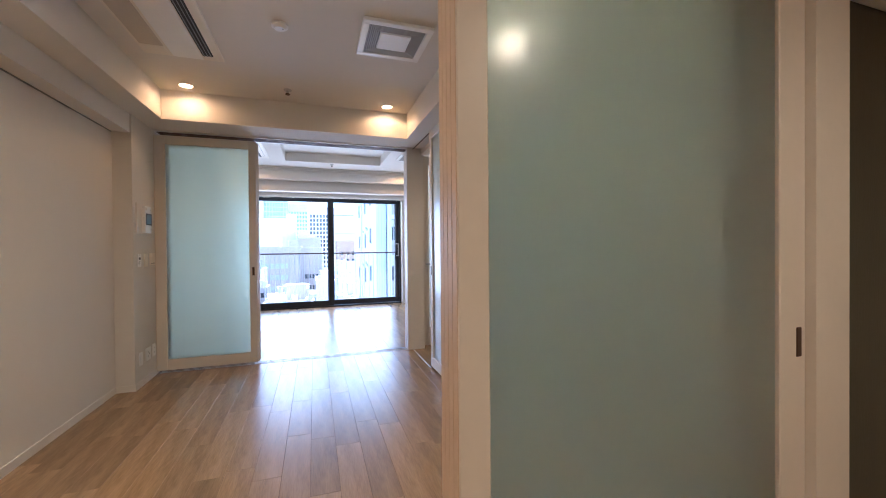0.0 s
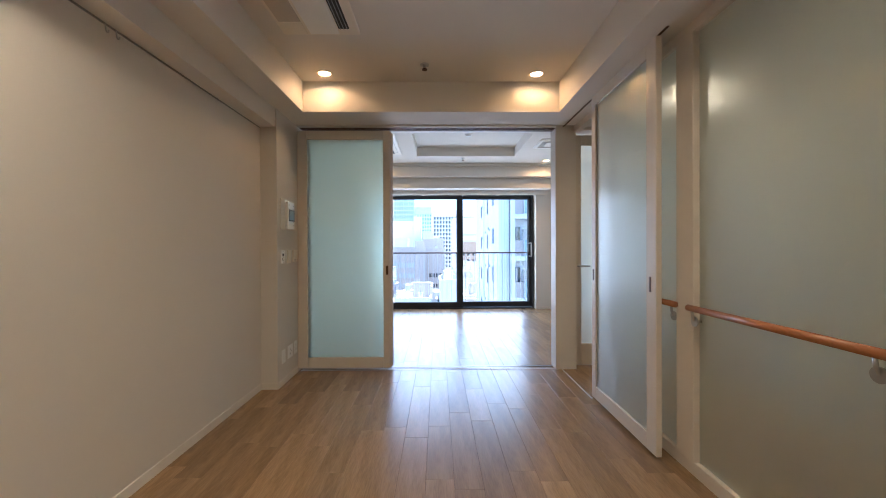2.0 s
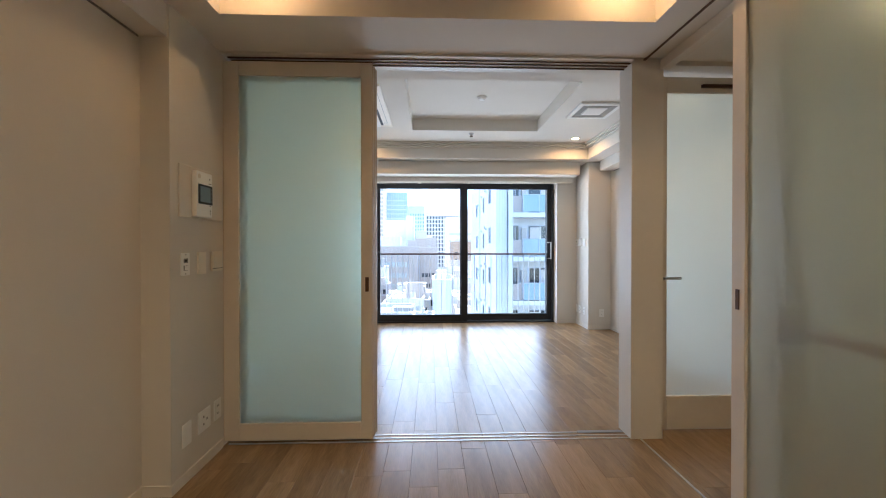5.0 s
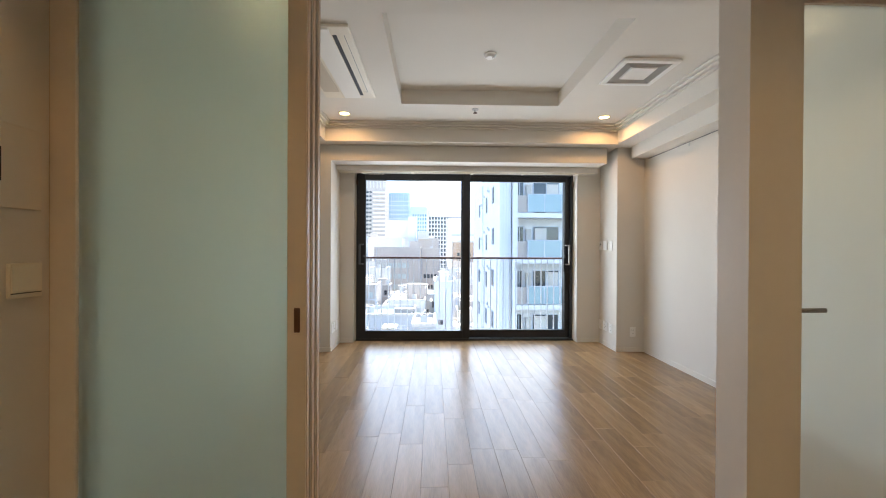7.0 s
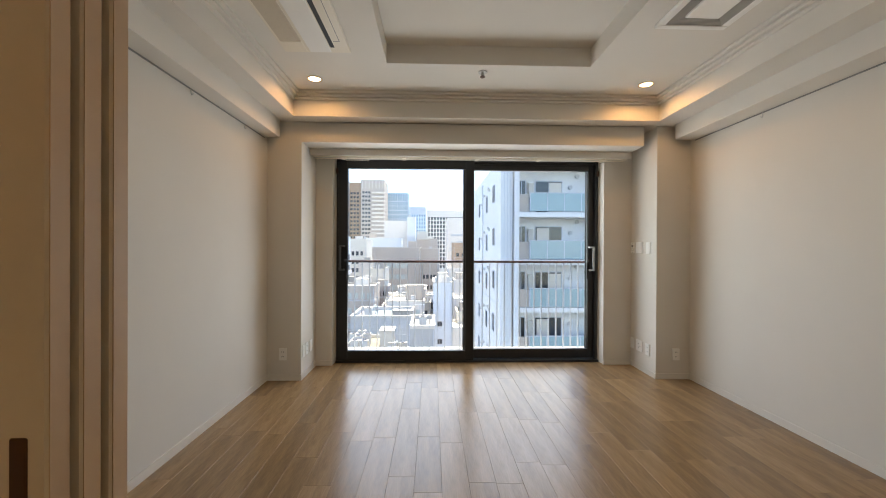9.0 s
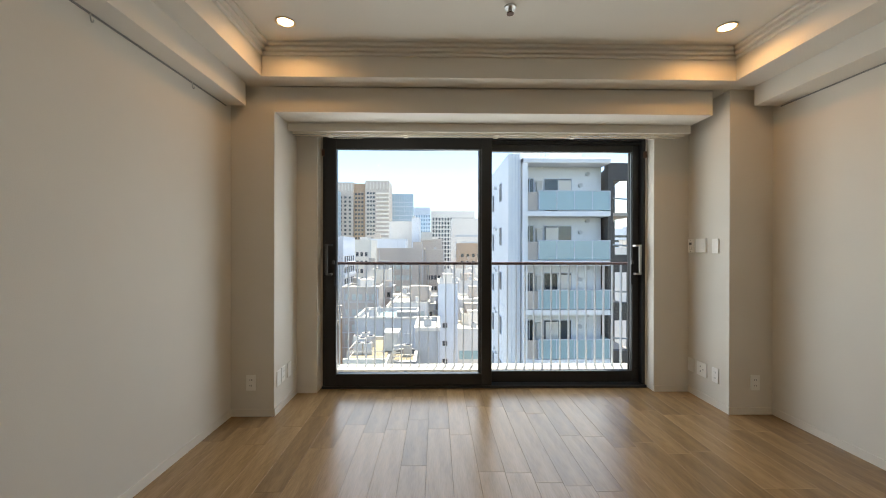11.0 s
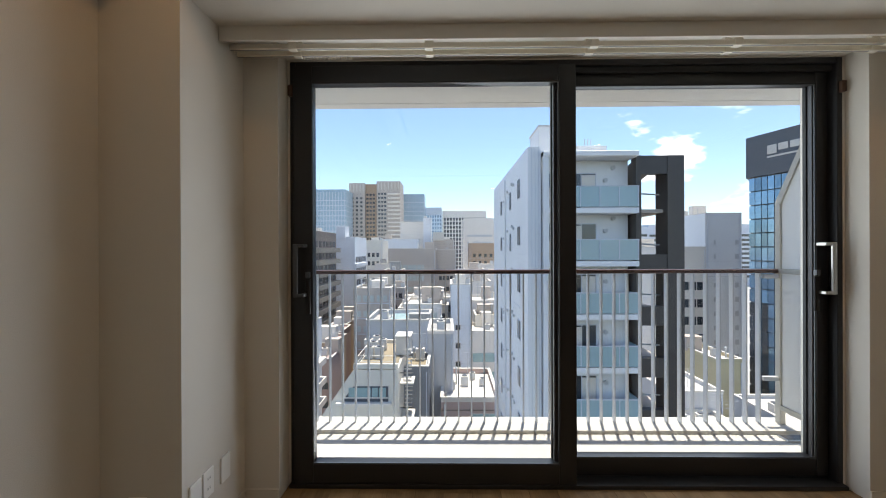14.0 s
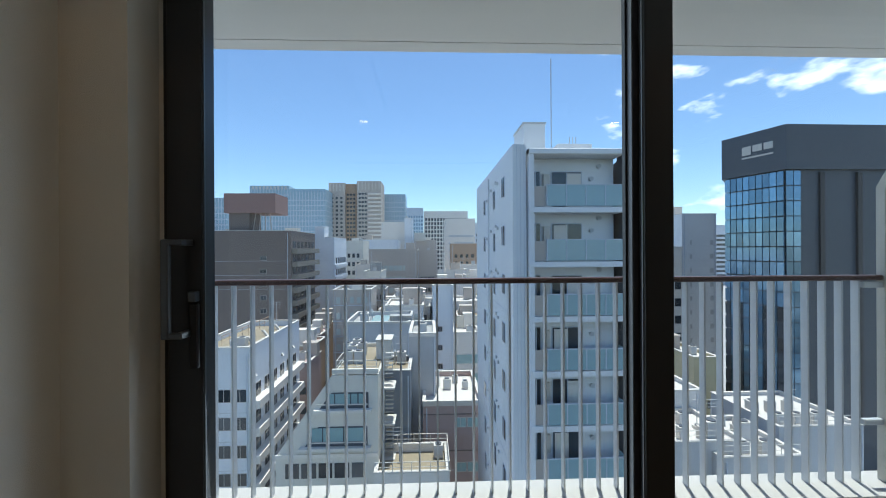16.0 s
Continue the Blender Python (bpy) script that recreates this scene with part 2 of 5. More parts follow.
# ceilings
solid("ceiling_dining", [(LX - T, GX + 0.1, YB, 0.17, 2.70, 2.95)], M_CEIL, "off-white recessed ceiling", "ceiling")
solid("soffit_dining", [(LX, -0.764, -3.55, -0.408, 2.432, 2.70), (1.518, GX + 0.1, -3.55, -0.408, 2.432, 2.70),
                        (-0.964, GX + 0.1, -0.408, -0.03, 2.432, 2.70), (LX, GX + 0.1, YB, -3.55, 2.432, 2.70)], M_CEIL, "lowered off-white ceiling border", "ceiling")
solid("soffit_west", [(LX, LX + 0.13, -3.6, -0.485, 2.27, 2.432)], M_CEIL, "low off-white box along the wall top", "ceiling")
solid("ceiling_corridor", [(GX + 0.1, CX, YB, 0.0, 2.43, 2.95)], M_CEIL, "off-white corridor ceiling", "ceiling")
x0, x1, y0, y1 = 0.094, 1.69, 0.98, 2.49
solid("ceiling_living", [(LX2, x0, 0.17, 3.266, 2.72, 2.95), (x1, RX2, 0.17, 3.266, 2.72, 2.95), (x0, x1, 0.17, y0, 2.72, 2.95), (x0, x1, y1, 3.266, 2.72, 2.95),
                         (x0, x1, y0, y1, 2.865, 2.95)], M_CEIL, "off-white ceiling with a raised centre", "ceiling")
solid("soffit_living", [(LX2, -0.835, 0.17, 3.266, 2.504, 2.72), (2.60, RX2, 0.17, 3.25, 2.504, 2.72), (-0.835, 2.60, 3.088, 3.266, 2.504, 2.72), (-0.835, 2.60, 0.17, 0.50, 2.504, 2.72)],
      M_CEIL, "lowered off-white ceiling border", "ceiling")
solid("soffit_living_sides", [(LX2, -1.0, 0.17, 3.20, 2.335, 2.504), (2.82, RX2, 0.17, 3.19, 2.36, 2.504)], M_CEIL, "low off-white boxes along the wall tops", "ceiling")
bm = bmesh.new()
for k, (d, z) in enumerate(((0.075, 2.698), (0.05, 2.674), (0.025, 2.650))):
    box(bm, -0.835, 2.60, 3.088 - d, 3.088, z, z + 0.022 if k else 2.72, 0.004)
    box(bm, -0.835, -0.835 + d, 0.5, 3.088, z, z + 0.022 if k else 2.72, 0.004)
    box(bm, 2.60 - d, 2.60, 0.5, 3.088, z, z + 0.022 if k else 2.72, 0.004)
tagged(new("trim_cornice", mesh_of("trim_cornice", bm, M_CEIL)), "stepped off-white cornice", "cornice", "", "structure")
# partition header with its three tracks, and the jamb
solid("wall_partition", [(-0.964, 1.608, -0.03, 0.17, 2.42, 2.95), (1.608, 1.815, -0.0, 0.16, 0, 2.95), (1.815, RX2, 0.0, 0.16, 2.40, 2.95), (2.75, RX2, 0.0, 0.16, 0, 2.40)], M_TRIM,
      "ivory partition header and jamb", "wall")
# baseboards
solid("baseboard", [(LX, LX + 0.008, YB, -0.485, 0, 0.055), (LX, -0.956, -0.493, -0.485, 0, 0.055), (-0.964, -0.956, -0.485, -0.02, 0, 0.055),
                    (LX2, LX2 + 0.008, 0.17, 3.265, 0, 0.055), (LX2, -0.807, 3.257, 3.265, 0, 0.055), (-0.815, -0.807, 3.265, YW, 0, 0.055),
                    (-0.815, -0.635, YW - 0.008, YW, 0, 0.055), (RX2 - 0.008, RX2, 0.17, 3.25, 0, 0.055), (2.670, RX2, 3.242, 3.25, 0, 0.055),
                    (2.670, 2.678, 3.25, YW, 0, 0.055), (2.365, 2.678, YW - 0.008, YW, 0, 0.055)], M_TRIM, "low ivory baseboard", "baseboard")


def sliding_panel(name, label, x0, x1, y, z0, z1, handle_x, stile=0.085, right=0.066, bottom=0.108, top=0.088, thick=0.033, pull_z=0.975):
    """A framed frosted-glass sliding panel facing along y."""
    p = thing(name, label, "sliding door", ((x0 + x1) / 2, y, z0))
    w, h, t = (x1 - x0) / 2, z1 - z0, thick / 2
    part("stile", B(-w, -w + stile, -t, t, 0, h, bevel=0.003), M_FRAME, p)
    part("edge_strip", B(-w - 0.0015, -w, -t + 0.003, t - 0.003, 0.002, h - 0.002), M_EDGE, p, "tan wooden edge")
    part("edge_strip", B(w, w + 0.0015, -t + 0.003, t - 0.003, 0.002, h - 0.002), M_EDGE, p, "tan wooden edge")
    part("stile", B(w - right, w, -t, t, 0, h, bevel=0.003), M_FRAME, p)
    part("bottom_rail", B(-w + stile, w - right, -t, t, 0, bottom, bevel=0.003), M_FRAME, p)
    part("top_rail", B(-w + stile, w - right, -t, t, h - top, h, bevel=0.003), M_FRAME, p)
    g = part("frosted_pane", B(-w + stile - 0.004, w - right + 0.004, -0.004, 0.004, bottom - 0.004, h - top + 0.004), M_FROST, p, "greenish frosted glass")
    for s in (-1, 1):
        part("flush_pull", B(handle_x - 0.011, handle_x + 0.011, s * t - 0.003, s * t + 0.003, pull_z - 0.045, pull_z + 0.045, bevel=0.002), M_BRONZE, p, "dark bronze recessed pull")
    return p


for k in range(3):
    sliding_panel("sliding_door", "ivory framed frosted glass sliding door pushed open", -0.962 + 0.006 * k, -0.043 + 0.006 * k, 0.018 + k * 0.042, 0.026, 2.388, 0.425, 0.094, 0.072)


# ---- corridor partition of frosted glass ----


def glazed_wall():
    """Fixed frosted panes in an ivory frame along x = GX."""
    w = thing("wall_glazed", "ivory framed fixed frosted glass wall along the corridor", "glass wall", (GX, 0, 0), kind="structure")
    part("bottom_rail", B(-0.03, 0.03, -3.62, -0.80, 0, 0.075, bevel=0.003), M_FRAME, w)
    part("top_rail", B(-0.03, 0.03, -3.62, 0.0, 2.37, 2.432, bevel=0.003), M_FRAME, w)
    for y in (-1.745, -3.57, -0.80):
        part("post", B(-0.04, 0.04, y - 0.072, y + 0.072, 0.075, 2.37, bevel=0.003), M_FRAME, w)
    for a, b in ((-3.498, -1.817), (-1.673, -0.872)):
        part("frosted_pane", B(-0.004, 0.004, a - 0.004, b + 0.004, 0.071, 2.374), M_FROST, w, "greenish frosted glass")
    return w


glazed_wall()
gd = thing("sliding_door", "ivory framed frosted glass sliding door standing half open", "sliding door", (1.690, -1.19, 0.02))
part("stile", B(-0.017, 0.017, -0.47, -0.365, 0, 2.41, bevel=0.003), M_FRAME, gd)
part("stile", B(-0.017, 0.017, 0.375, 0.45, 0, 2.41, bevel=0.003), M_FRAME, gd)
part("bottom_rail", B(-0.017, 0.017, -0.365, 0.375, 0, 0.10, bevel=0.003), M_FRAME, gd)
part("top_rail", B(-0.017, 0.017, -0.365, 0.375, 2.325, 2.41, bevel=0.003), M_FRAME, gd)
part("frosted_pane", B(-0.004, 0.004, -0.369, 0.379, 0.096, 2.329), M_FROST, gd, "greenish frosted glass")
for y in (-0.408, 0.415):
    part("flush_pull", B(-0.020, 0.020, y - 0.011, y + 0.011, 0.94, 1.03, bevel=0.002), M_BRONZE, gd, "dark bronze recessed pull")
solid("trim_corridor_track", [(1.683, 1.697, -1.75, 0.0, 2.428, 2.438)], M_BRONZE, "dark overhead sliding track", "track")
solid("trim_floor_track", [(1.664, 1.676, -0.75, 0.0, -0.002, 0.004)], M_RAILTRK, "slim metal floor track", "track")


def handrail(y0, y1):
    h = thing("handrail", "round reddish wooden handrail on steel brackets", "handrail", (GX - 0.055, 0, 0.90))
    part("rail", cyl(bmesh.new(), (0, y0, 0), (0, y1, 0), 0.017, 20), M_RAILWOOD, h, "", True)
    for y, s in ((y0 + 0.04, 1), (y1 - 0.03, -1)):
        part("bracket", tube(bmesh.new(), [(0, y, -0.012), (0.004, y, -0.045), (0.014, y, -0.065), (0.03, y, -0.07), (0.052, y, -0.07)], 0.007), M_STEEL, h, "", True)
        part("flange", cyl(bmesh.new(), (0.012, y, -0.07), (0.02, y, -0.07), 0.026, 20), M_STEEL, h)
    return h


handrail(-2.72, -1.80)
handrail(-1.69, -0.84)

# end door of the corridor
door = thing("door_corridor", "ivory door with a tall frosted glass pane", "door", (1.830, 0.12, 0.008), kind="structure")
part("stile", B(0, 0.075, -0.018, 0.018, 0, 2.365, bevel=0.003), M_FRAME, door)
part("stile", B(0.775, 0.915, -0.018, 0.018, 0, 2.365, bevel=0.003), M_FRAME, door)
part("bottom_rail", B(0.075, 0.775, -0.018, 0.018, 0, 0.225, bevel=0.003), M_FRAME, door)
part("top_rail", B(0.075, 0.775, -0.018, 0.018, 2.26, 2.365, bevel=0.003), M_FRAME, door)
part("frosted_pane", B(0.071, 0.779, -0.004, 0.004, 0.221, 2.264), M_FROST, door, "white frosted glass")
lever = part("lever", cyl(bmesh.new(), (0.04, -0.02, 1.02), (0.04, -0.055, 1.02), 0.009), M_STEEL, door, "steel lever handle")
part("grip", box(bmesh.new(), 0.032, 0.150, -0.062, -0.050, 1.011, 1.029, bevel=0.004), M_STEEL, lever)
part("closer_arm", box(bmesh.new(), 0.30, 0.80, -0.045, -0.020, 2.29, 2.31, bevel=0.003), M_BRONZE, door, "dark metal closer arm")

# partition beside the first steps: four panels stacked, the last one nearest
for k in range(4):
    sliding_panel("sliding_door", "ivory framed frosted glass sliding door stacked with others" if k < 3 else "ivory framed frosted glass sliding door pushed aside",
                  0.852 - 0.0055 * k, 1.975, -3.622 - 0.0453 * k, 0.02, 2.42, 0.537, 0.075, 0.117, pull_z=0.935)
solid("wall_entry", [(1.978, 2.14, -3.80, -3.60, 0, 2.432), (2.14, CX, -3.80, -3.60, 2.10, 2.432), (0.835, 1.978, -3.80, -3.59, 2.424, 2.95)], M_FRAME, "ivory partition wall", "wall")

# invented door and lever; the dark olive colour stands in for shadow here
d2 = thing("door_dark_fill", "dark olive brown leaf standing in for a shadowed zone", "door", (2.14, -3.70, 0.006), kind="structure")
M_OLIVE = mat("dark_olive_shade", (0.060, 0.052, 0.030), 0.45, 0, 3, 0.12, 0.1, 40, 0.4, (6, 6, 0.6))
part("leaf", B(0.003, 0.717, -0.02, 0.02, 0, 2.09, bevel=0.003), M_OLIVE, d2)
lv = part("lever", cyl(bmesh.new(), (0.65, -0.02, 1.0), (0.65, -0.055, 1.0), 0.009), M_STEEL, d2, "steel lever handle")
part("grip", B(0.54, 0.658, -0.062, -0.050, 0.991, 1.009, bevel=0.004), M_STEEL, lv)
solid("wall_entry_end", [(2.86, CX, -3.80, -3.60, 0, 2.10)], M_FRAME, "ivory jamb of the added dark leaf", "wall")

# ---- window ----
WX0, WX1, WZ1 = -0.622, 2.352, 2.308


def sash(name, x0, x1, y0, y1, z0, z1, opening, beads, handle):
    """A heavy lift-and-slide sash: front frame, stepped glazing beads, a pane set deep, and its handle."""
    a, b, c, d = opening
    ba, bb, bc, bd = beads
    p = thing(name, "dark grey aluminium sliding window sash with clear glass", "window", (0, y0, 0), kind="structure")
    t = y1 - y0
    part("stile", B(x0, a, 0, t, z0, z1, bevel=0.004, seg=2), M_DARK, p)
    part("stile", B(b, x1, 0, t, z0, z1, bevel=0.004, seg=2), M_DARK, p)
    part("bottom_rail", B(a, b, 0.001, t, z0, c, bevel=0.003), M_DARK, p)
    part("top_rail", B(a, b, 0.001, t, d, z1, bevel=0.003), M_DARK, p)
    for q in ((a, a + 0.004, c, d), (b - 0.004, b, c, d), (a, b, c, c + 0.004), (a, b, d - 0.004, d)):
        part("bright_bead", B(q[0], q[1], 0.006, 0.012, q[2], q[3]), M_HANDLE, p, "thin grey glazing bead")
    for q in ((ba - 0.03, ba, bc, bd), (bb, bb + 0.03, bc, bd), (ba - 0.03, bb + 0.03, bc - 0.03, bc), (ba - 0.03, bb + 0.03, bd, bd + 0.03)):
        part("glazing_bead", B(q[0], q[1], t - 0.035, t + 0.018, q[2], q[3], bevel=0.002), M_BEAD, p)
    for q in ((ba, ba + 0.006, bc, bd), (bb - 0.006, bb, bc, bd), (ba, bb, bc, bc + 0.006), (ba, bb, bd - 0.006, bd)):
        part("gasket", B(q[0], q[1], t - 0.004, t + 0.016, q[2], q[3]), M_BLACK, p)
    g = part("pane", B(ba - 0.004, bb + 0.004, t + 0.001, t + 0.007, bc - 0.004, bd + 0.004), M_CLEAR, p)
    g.visible_shadow = False
    s = -handle
    hx = (x0 + a) / 2 - 0.018 if handle < 0 else (b + x1) / 2 + 0.012
    m = M_HANDLE if handle < 0 else M_STEEL
    grip = part("pull_handle", B(hx - 0.012, hx + 0.012, -0.062, -0.046, 1.035, 1.315, bevel=0.005, seg=2), m, p, "satin metal pull handle")
    for z in (1.035, 1.297):
        part("arm", box(bmesh.new(), min(hx, hx + s * 0.045), max(hx, hx + s * 0.045), -0.060, -0.044, z, z + 0.018, bevel=0.004), m, grip)
        part("stand_off", B(hx + s * 0.035 - 0.009, hx + s * 0.035 + 0.009, -0.050, 0.001, z, z + 0.018, bevel=0.002), m, grip)
    part("keeper", B(hx + s * 0.05 - 0.011, hx + s * 0.05 + 0.011, -0.022, 0.001, 1.135, 1.165, bevel=0.002), M_HANDLE, grip)
    part("latch", B(hx + s * 0.05 - 0.013, hx + s * 0.05 + 0.013, -0.014, 0.001, 0.94, 1.13, bevel=0.004), M_BLACK, grip)
    return p


M_BEAD = mat("grey_bead", (0.055, 0.056, 0.062), 0.35, 0.3, 6, 0.06)
wf = thing("window_frame", "dark grey aluminium frame of a balcony window", "window frame", (0, 3.85, 0), kind="structure")
part("jamb", B(WX0, WX0 + 0.03, 0, 0.18, 0.02, WZ1, bevel=0.003), M_DARK, wf)
part("jamb", B(WX1 - 0.03, WX1, 0, 0.18, 0.02, WZ1, bevel=0.003), M_DARK, wf)
part("head", B(WX0 + 0.03, WX1 - 0.03, 0.001, 0.18, WZ1 - 0.03, WZ1, bevel=0.002), M_DARK, wf)
part("head_track", B(0.93, WX1 - 0.03, 0.022, 0.045, 2.245, WZ1 - 0.031, bevel=0.002), M_BLACK, wf, "black upper guide rail")
part("catch", B(WX0 - 0.004, WX0 + 0.022, -0.022, 0.002, 2.115, 2.175, bevel=0.003), M_BRONZE, wf, "small bronze catch")
part("catch", B(WX1 - 0.022, WX1 + 0.002, -0.022, 0.002, 2.115, 2.175, bevel=0.003), M_BRONZE, wf, "small bronze catch")
part("sill", B(WX0, WX1, -0.03, 0.18, 0.0, 0.022, bevel=0.002), M_DARK, wf)
sash("window_1", WX0 + 0.026, 0.923, 3.825, 3.895, 0.024, WZ1 - 0.034, (-0.495, 0.831, 0.130, 2.182), (-0.513, 0.811, 0.115, 2.196), -1)
sash("window_2", 0.842, WX1 - 0.032, 3.90, 3.95, 0.028, WZ1 - 0.055, (0.93, 2.258, 0.128, 2.186), (0.932, 2.249, 0.122, 2.194), 1)

solid("trim_window_liner", [(-0.635, WX0, 3.853, 4.1, 0.0, 2.308), (WX1, 2.365, 3.853, 4.1, 0.0, 2.308), (-0.635, 2.365, 3.853, 4.1, 2.308, 2.314)], M_TRIM, "ivory window reveal lining", "trim")

# ---- balcony ----
M_CONC = mat("balcony_coat", (0.50, 0.485, 0.455), 0.7, 0, 1.4, 0.08, 0.3, 90)
M_SOFF = mat("slab_paint", (0.80, 0.79, 0.75), 0.8, 0, 0.9, 0.04, 0.25, 160)
M_ALU = mat("white_aluminium", (0.60, 0.62, 0.64), 0.4, 0.15, 5, 0.03)
M_PANEL = mat("white_panel", (0.80, 0.81, 0.80), 0.5, 0, 2, 0.04)
solid("balcony_floor", [(-4.5, 6.0, 4.1, 4.76, -0.32, -0.15)], M_CONC, "pale grey balcony floor", "balcony")
solid("balcony_kerb", [(-4.5, 6.0, 4.75, 4.99, -0.32, -0.122)], M_CONC, "pale raised balcony edge", "kerb")
solid("balcony_soffit", [(-4.5, 6.0, 4.1, 4.835, 2.45, 2.65), (-4.5, 6.0, 4.835, 4.845, 2.458, 2.65), (-4.5, 6.0, 4.845, 4.95, 2.45, 2.65)], M_SOFF, "white underside of the balcony above", "balcony")
solid("wall_outside", [(-4.5, LX2 - T, 3.9, 4.1, -0.32, 3.2), (RX2 + T, 6.0, 3.9, 4.1, -0.32, 3.2), (LX2 - T, RX2 + T, 3.85, 4.1, 2.60, 3.2)], M_SOFF, "plain outer wall", "wall")
rl = thing("balcony_railing", "balcony railing of pale flat bars under a dark red-brown handrail", "railing", (0, 4.90, -0.122))
part("handrail", B(-3.3, 2.88, -0.03, 0.03, 1.205, 1.237, bevel=0.008, seg=2), mat("rail_top", (0.095, 0.05, 0.042), 0.35, 0.3, 6, 0.08), rl, "dark red-brown capping")
bar = B(-0.005, 0.005, -0.022, 0.022, 0.0, 1.205)
bar_mesh = mesh_of("baluster", bar, M_ALU)
for k in range(58):
    o = new("baluster", bar_mesh)
    o.parent = rl
    o.location = (-3.25 + k * 0.105, 0, 0)


# ---- ceiling fittings ----


def downlight(x, y, z, watts, tone, blend=1.0):
    d = thing("downlight", "lit round recessed downlight with a white rim", "downlight", (x, y, z), "recessed downlights")
    bm = bmesh.new()
    n = 28
    prof = ((0.062, 0.0), (0.064, -0.004), (0.054, -0.006), (0.047, 0.004), (0.040, 0.012))
    rings = [[bm.verts.new((r * math.cos(2 * math.pi * k / n), r * math.sin(2 * math.pi * k / n), h - 0.001)) for k in range(n)] for r, h in prof]
    for a, b in zip(rings, rings[1:]):
        for k in range(n):
            bm.faces.new((a[k], a[(k + 1) % n], b[(k + 1) % n], b[k]))
    part("rim", bm, M_RIM, d, "reflector rim tinted with the lamp's warm glow", True)
    part("lamp", cyl(bmesh.new(), (0, 0, -0.002), (0, 0, 0.004), 0.047, 24), M_LAMP, d, "glowing warm lamp")
    li = new("downlight_beam", bpy.data.lights.new("downlight_beam", "SPOT"))
    li.data.energy, li.data.color, li.data.spot_size, li.data.spot_blend, li.data.shadow_soft_size = watts, tone, radians(165), blend, 0.05
    li.location = (x, y, z - 0.012)
    return d


ORANGE, WARM = (1.0, 0.50, 0.16), (1.0, 0.73, 0.42)
# pairs at y -2.95 and 0.80 are unseen, added by symmetry as fill
for x, y, z, watts, tone in ((-0.523, -0.566, 2.70, 1.6, ORANGE), (1.273, -0.566, 2.70, 1.6, ORANGE), (-0.523, -2.95, 2.70, 18.5, WARM), (1.273, -2.95, 2.70, 14.5, WARM),
                             (-0.549, 2.79, 2.72, 2.2, ORANGE), (2.303, 2.79, 2.72, 3.2, ORANGE), (-0.549, 0.80, 2.72, 0.6, WARM), (2.303, 0.80, 2.72, 3.4, WARM)):
    downlight(x, y, z, watts, tone, 0.35 if tone == ORANGE else 1.0)
# corridor pair, then two unseen lamps added behind the start to light the entry
for x, y, watts in ((2.40, -0.9, 4.6), (2.40, -2.9, 3.4), (-0.30, -5.2, 15.5), (1.62, -4.95, 15.5)):
    downlight(x, y, 2.43, watts, WARM)


def cassette(x0, x1, y0, y1, z, gap=0.07):
    """One-way ceiling air conditioner: intake grille, flap panel and dark outlet slot."""
    c = thing("ceiling_air_conditioner", "long ivory one-way ceiling air conditioner with a dark outlet slot", "air conditioner", (x0, y0, z))
    w, l = x1 - x0, y1 - y0
    part("panel", B(0, w, 0, l, -0.022, 0.0, bevel=0.006, seg=2), M_IVORYP, c)
    part("intake_grille", B(0.022, 0.165, 0.12, l - 0.16, -0.028, -0.020, bevel=0.003), M_GRILLE, c, "tan fine intake grille")
    part("intake_cover", B(0.022, 0.165, l - 0.155, l - 0.02, -0.027, -0.020, bevel=0.003), M_IVORYP, c)
    part("flap", B(0.185, w - 0.135, 0.02, l - 0.02, -0.030, -0.021, bevel=0.004), M_PLASTIC, c)
    slot = part("outlet_slot", B(w - 0.128, w - 0.128 + gap, 0.10, l - 0.08, -0.0245, -0.020), M_BLACK, c, "black outlet slot")
    if gap < 0.05:
        part("flap_seam", B(w - 0.050, w - 0.046, 0.10, l - 0.16, -0.0232, -0.0215), M_GREY, c)
        part("flap_seam", B(w - 0.090, w - 0.046, l - 0.16, l - 0.156, -0.0232, -0.0215), M_GREY, c)
    for k in range(3 if gap > 0.05 else 0):
        xx = w - 0.118 + k * 0.022
        part("vane", B(xx, xx + 0.004, 0.10, l - 0.08, -0.029, -0.0235), M_GREY, slot)
    return c


cassette(-0.610, -0.095, -2.40, -1.195, 2.70)
cassette(-0.610, -0.140, 1.10, 2.305, 2.72, 0.028)


def vent(x0, x1, y0, y1, z):
    v = thing("ceiling_vent", "square white ceiling exhaust vent with slatted ring", "vent", ((x0 + x1) / 2, (y0 + y1) / 2, z), "ceiling vents")
    h = (x1 - x0) / 2
    for q in ((-h, h, -h, -h + 0.045), (-h, h, h - 0.045, h), (-h, -h + 0.045, -h + 0.045, h - 0.045), (h - 0.045, h, -h + 0.045, h - 0.045)):
        part("frame", B(*q, -0.024, 0.0, bevel=0.004), M_PLASTIC, v)
    part("backing", B(-h + 0.045, h - 0.045, -h + 0.045, h - 0.045, -0.004, -0.001), M_GREY, v)
    part("centre_plate", B(-0.105, 0.105, -0.105, 0.105, -0.024, -0.006, bevel=0.004), M_PLASTIC, v)
    for k in range(6):
        a = 0.118 + k * 0.0125
        for s in (-1, 1):
            part("slat", B(s * a - 0.0025, s * a + 0.0025, -a, a, -0.020, -0.005), M_SLAT, v)
            part("slat", B(-a, a, s * a - 0.0025, s * a + 0.0025, -0.020, -0.005), M_SLAT, v)
    return v


vent(0.852, 1.317, -2.10, -1.635, 2.70)
vent(1.865, 2.315, 1.470, 1.920, 2.72)


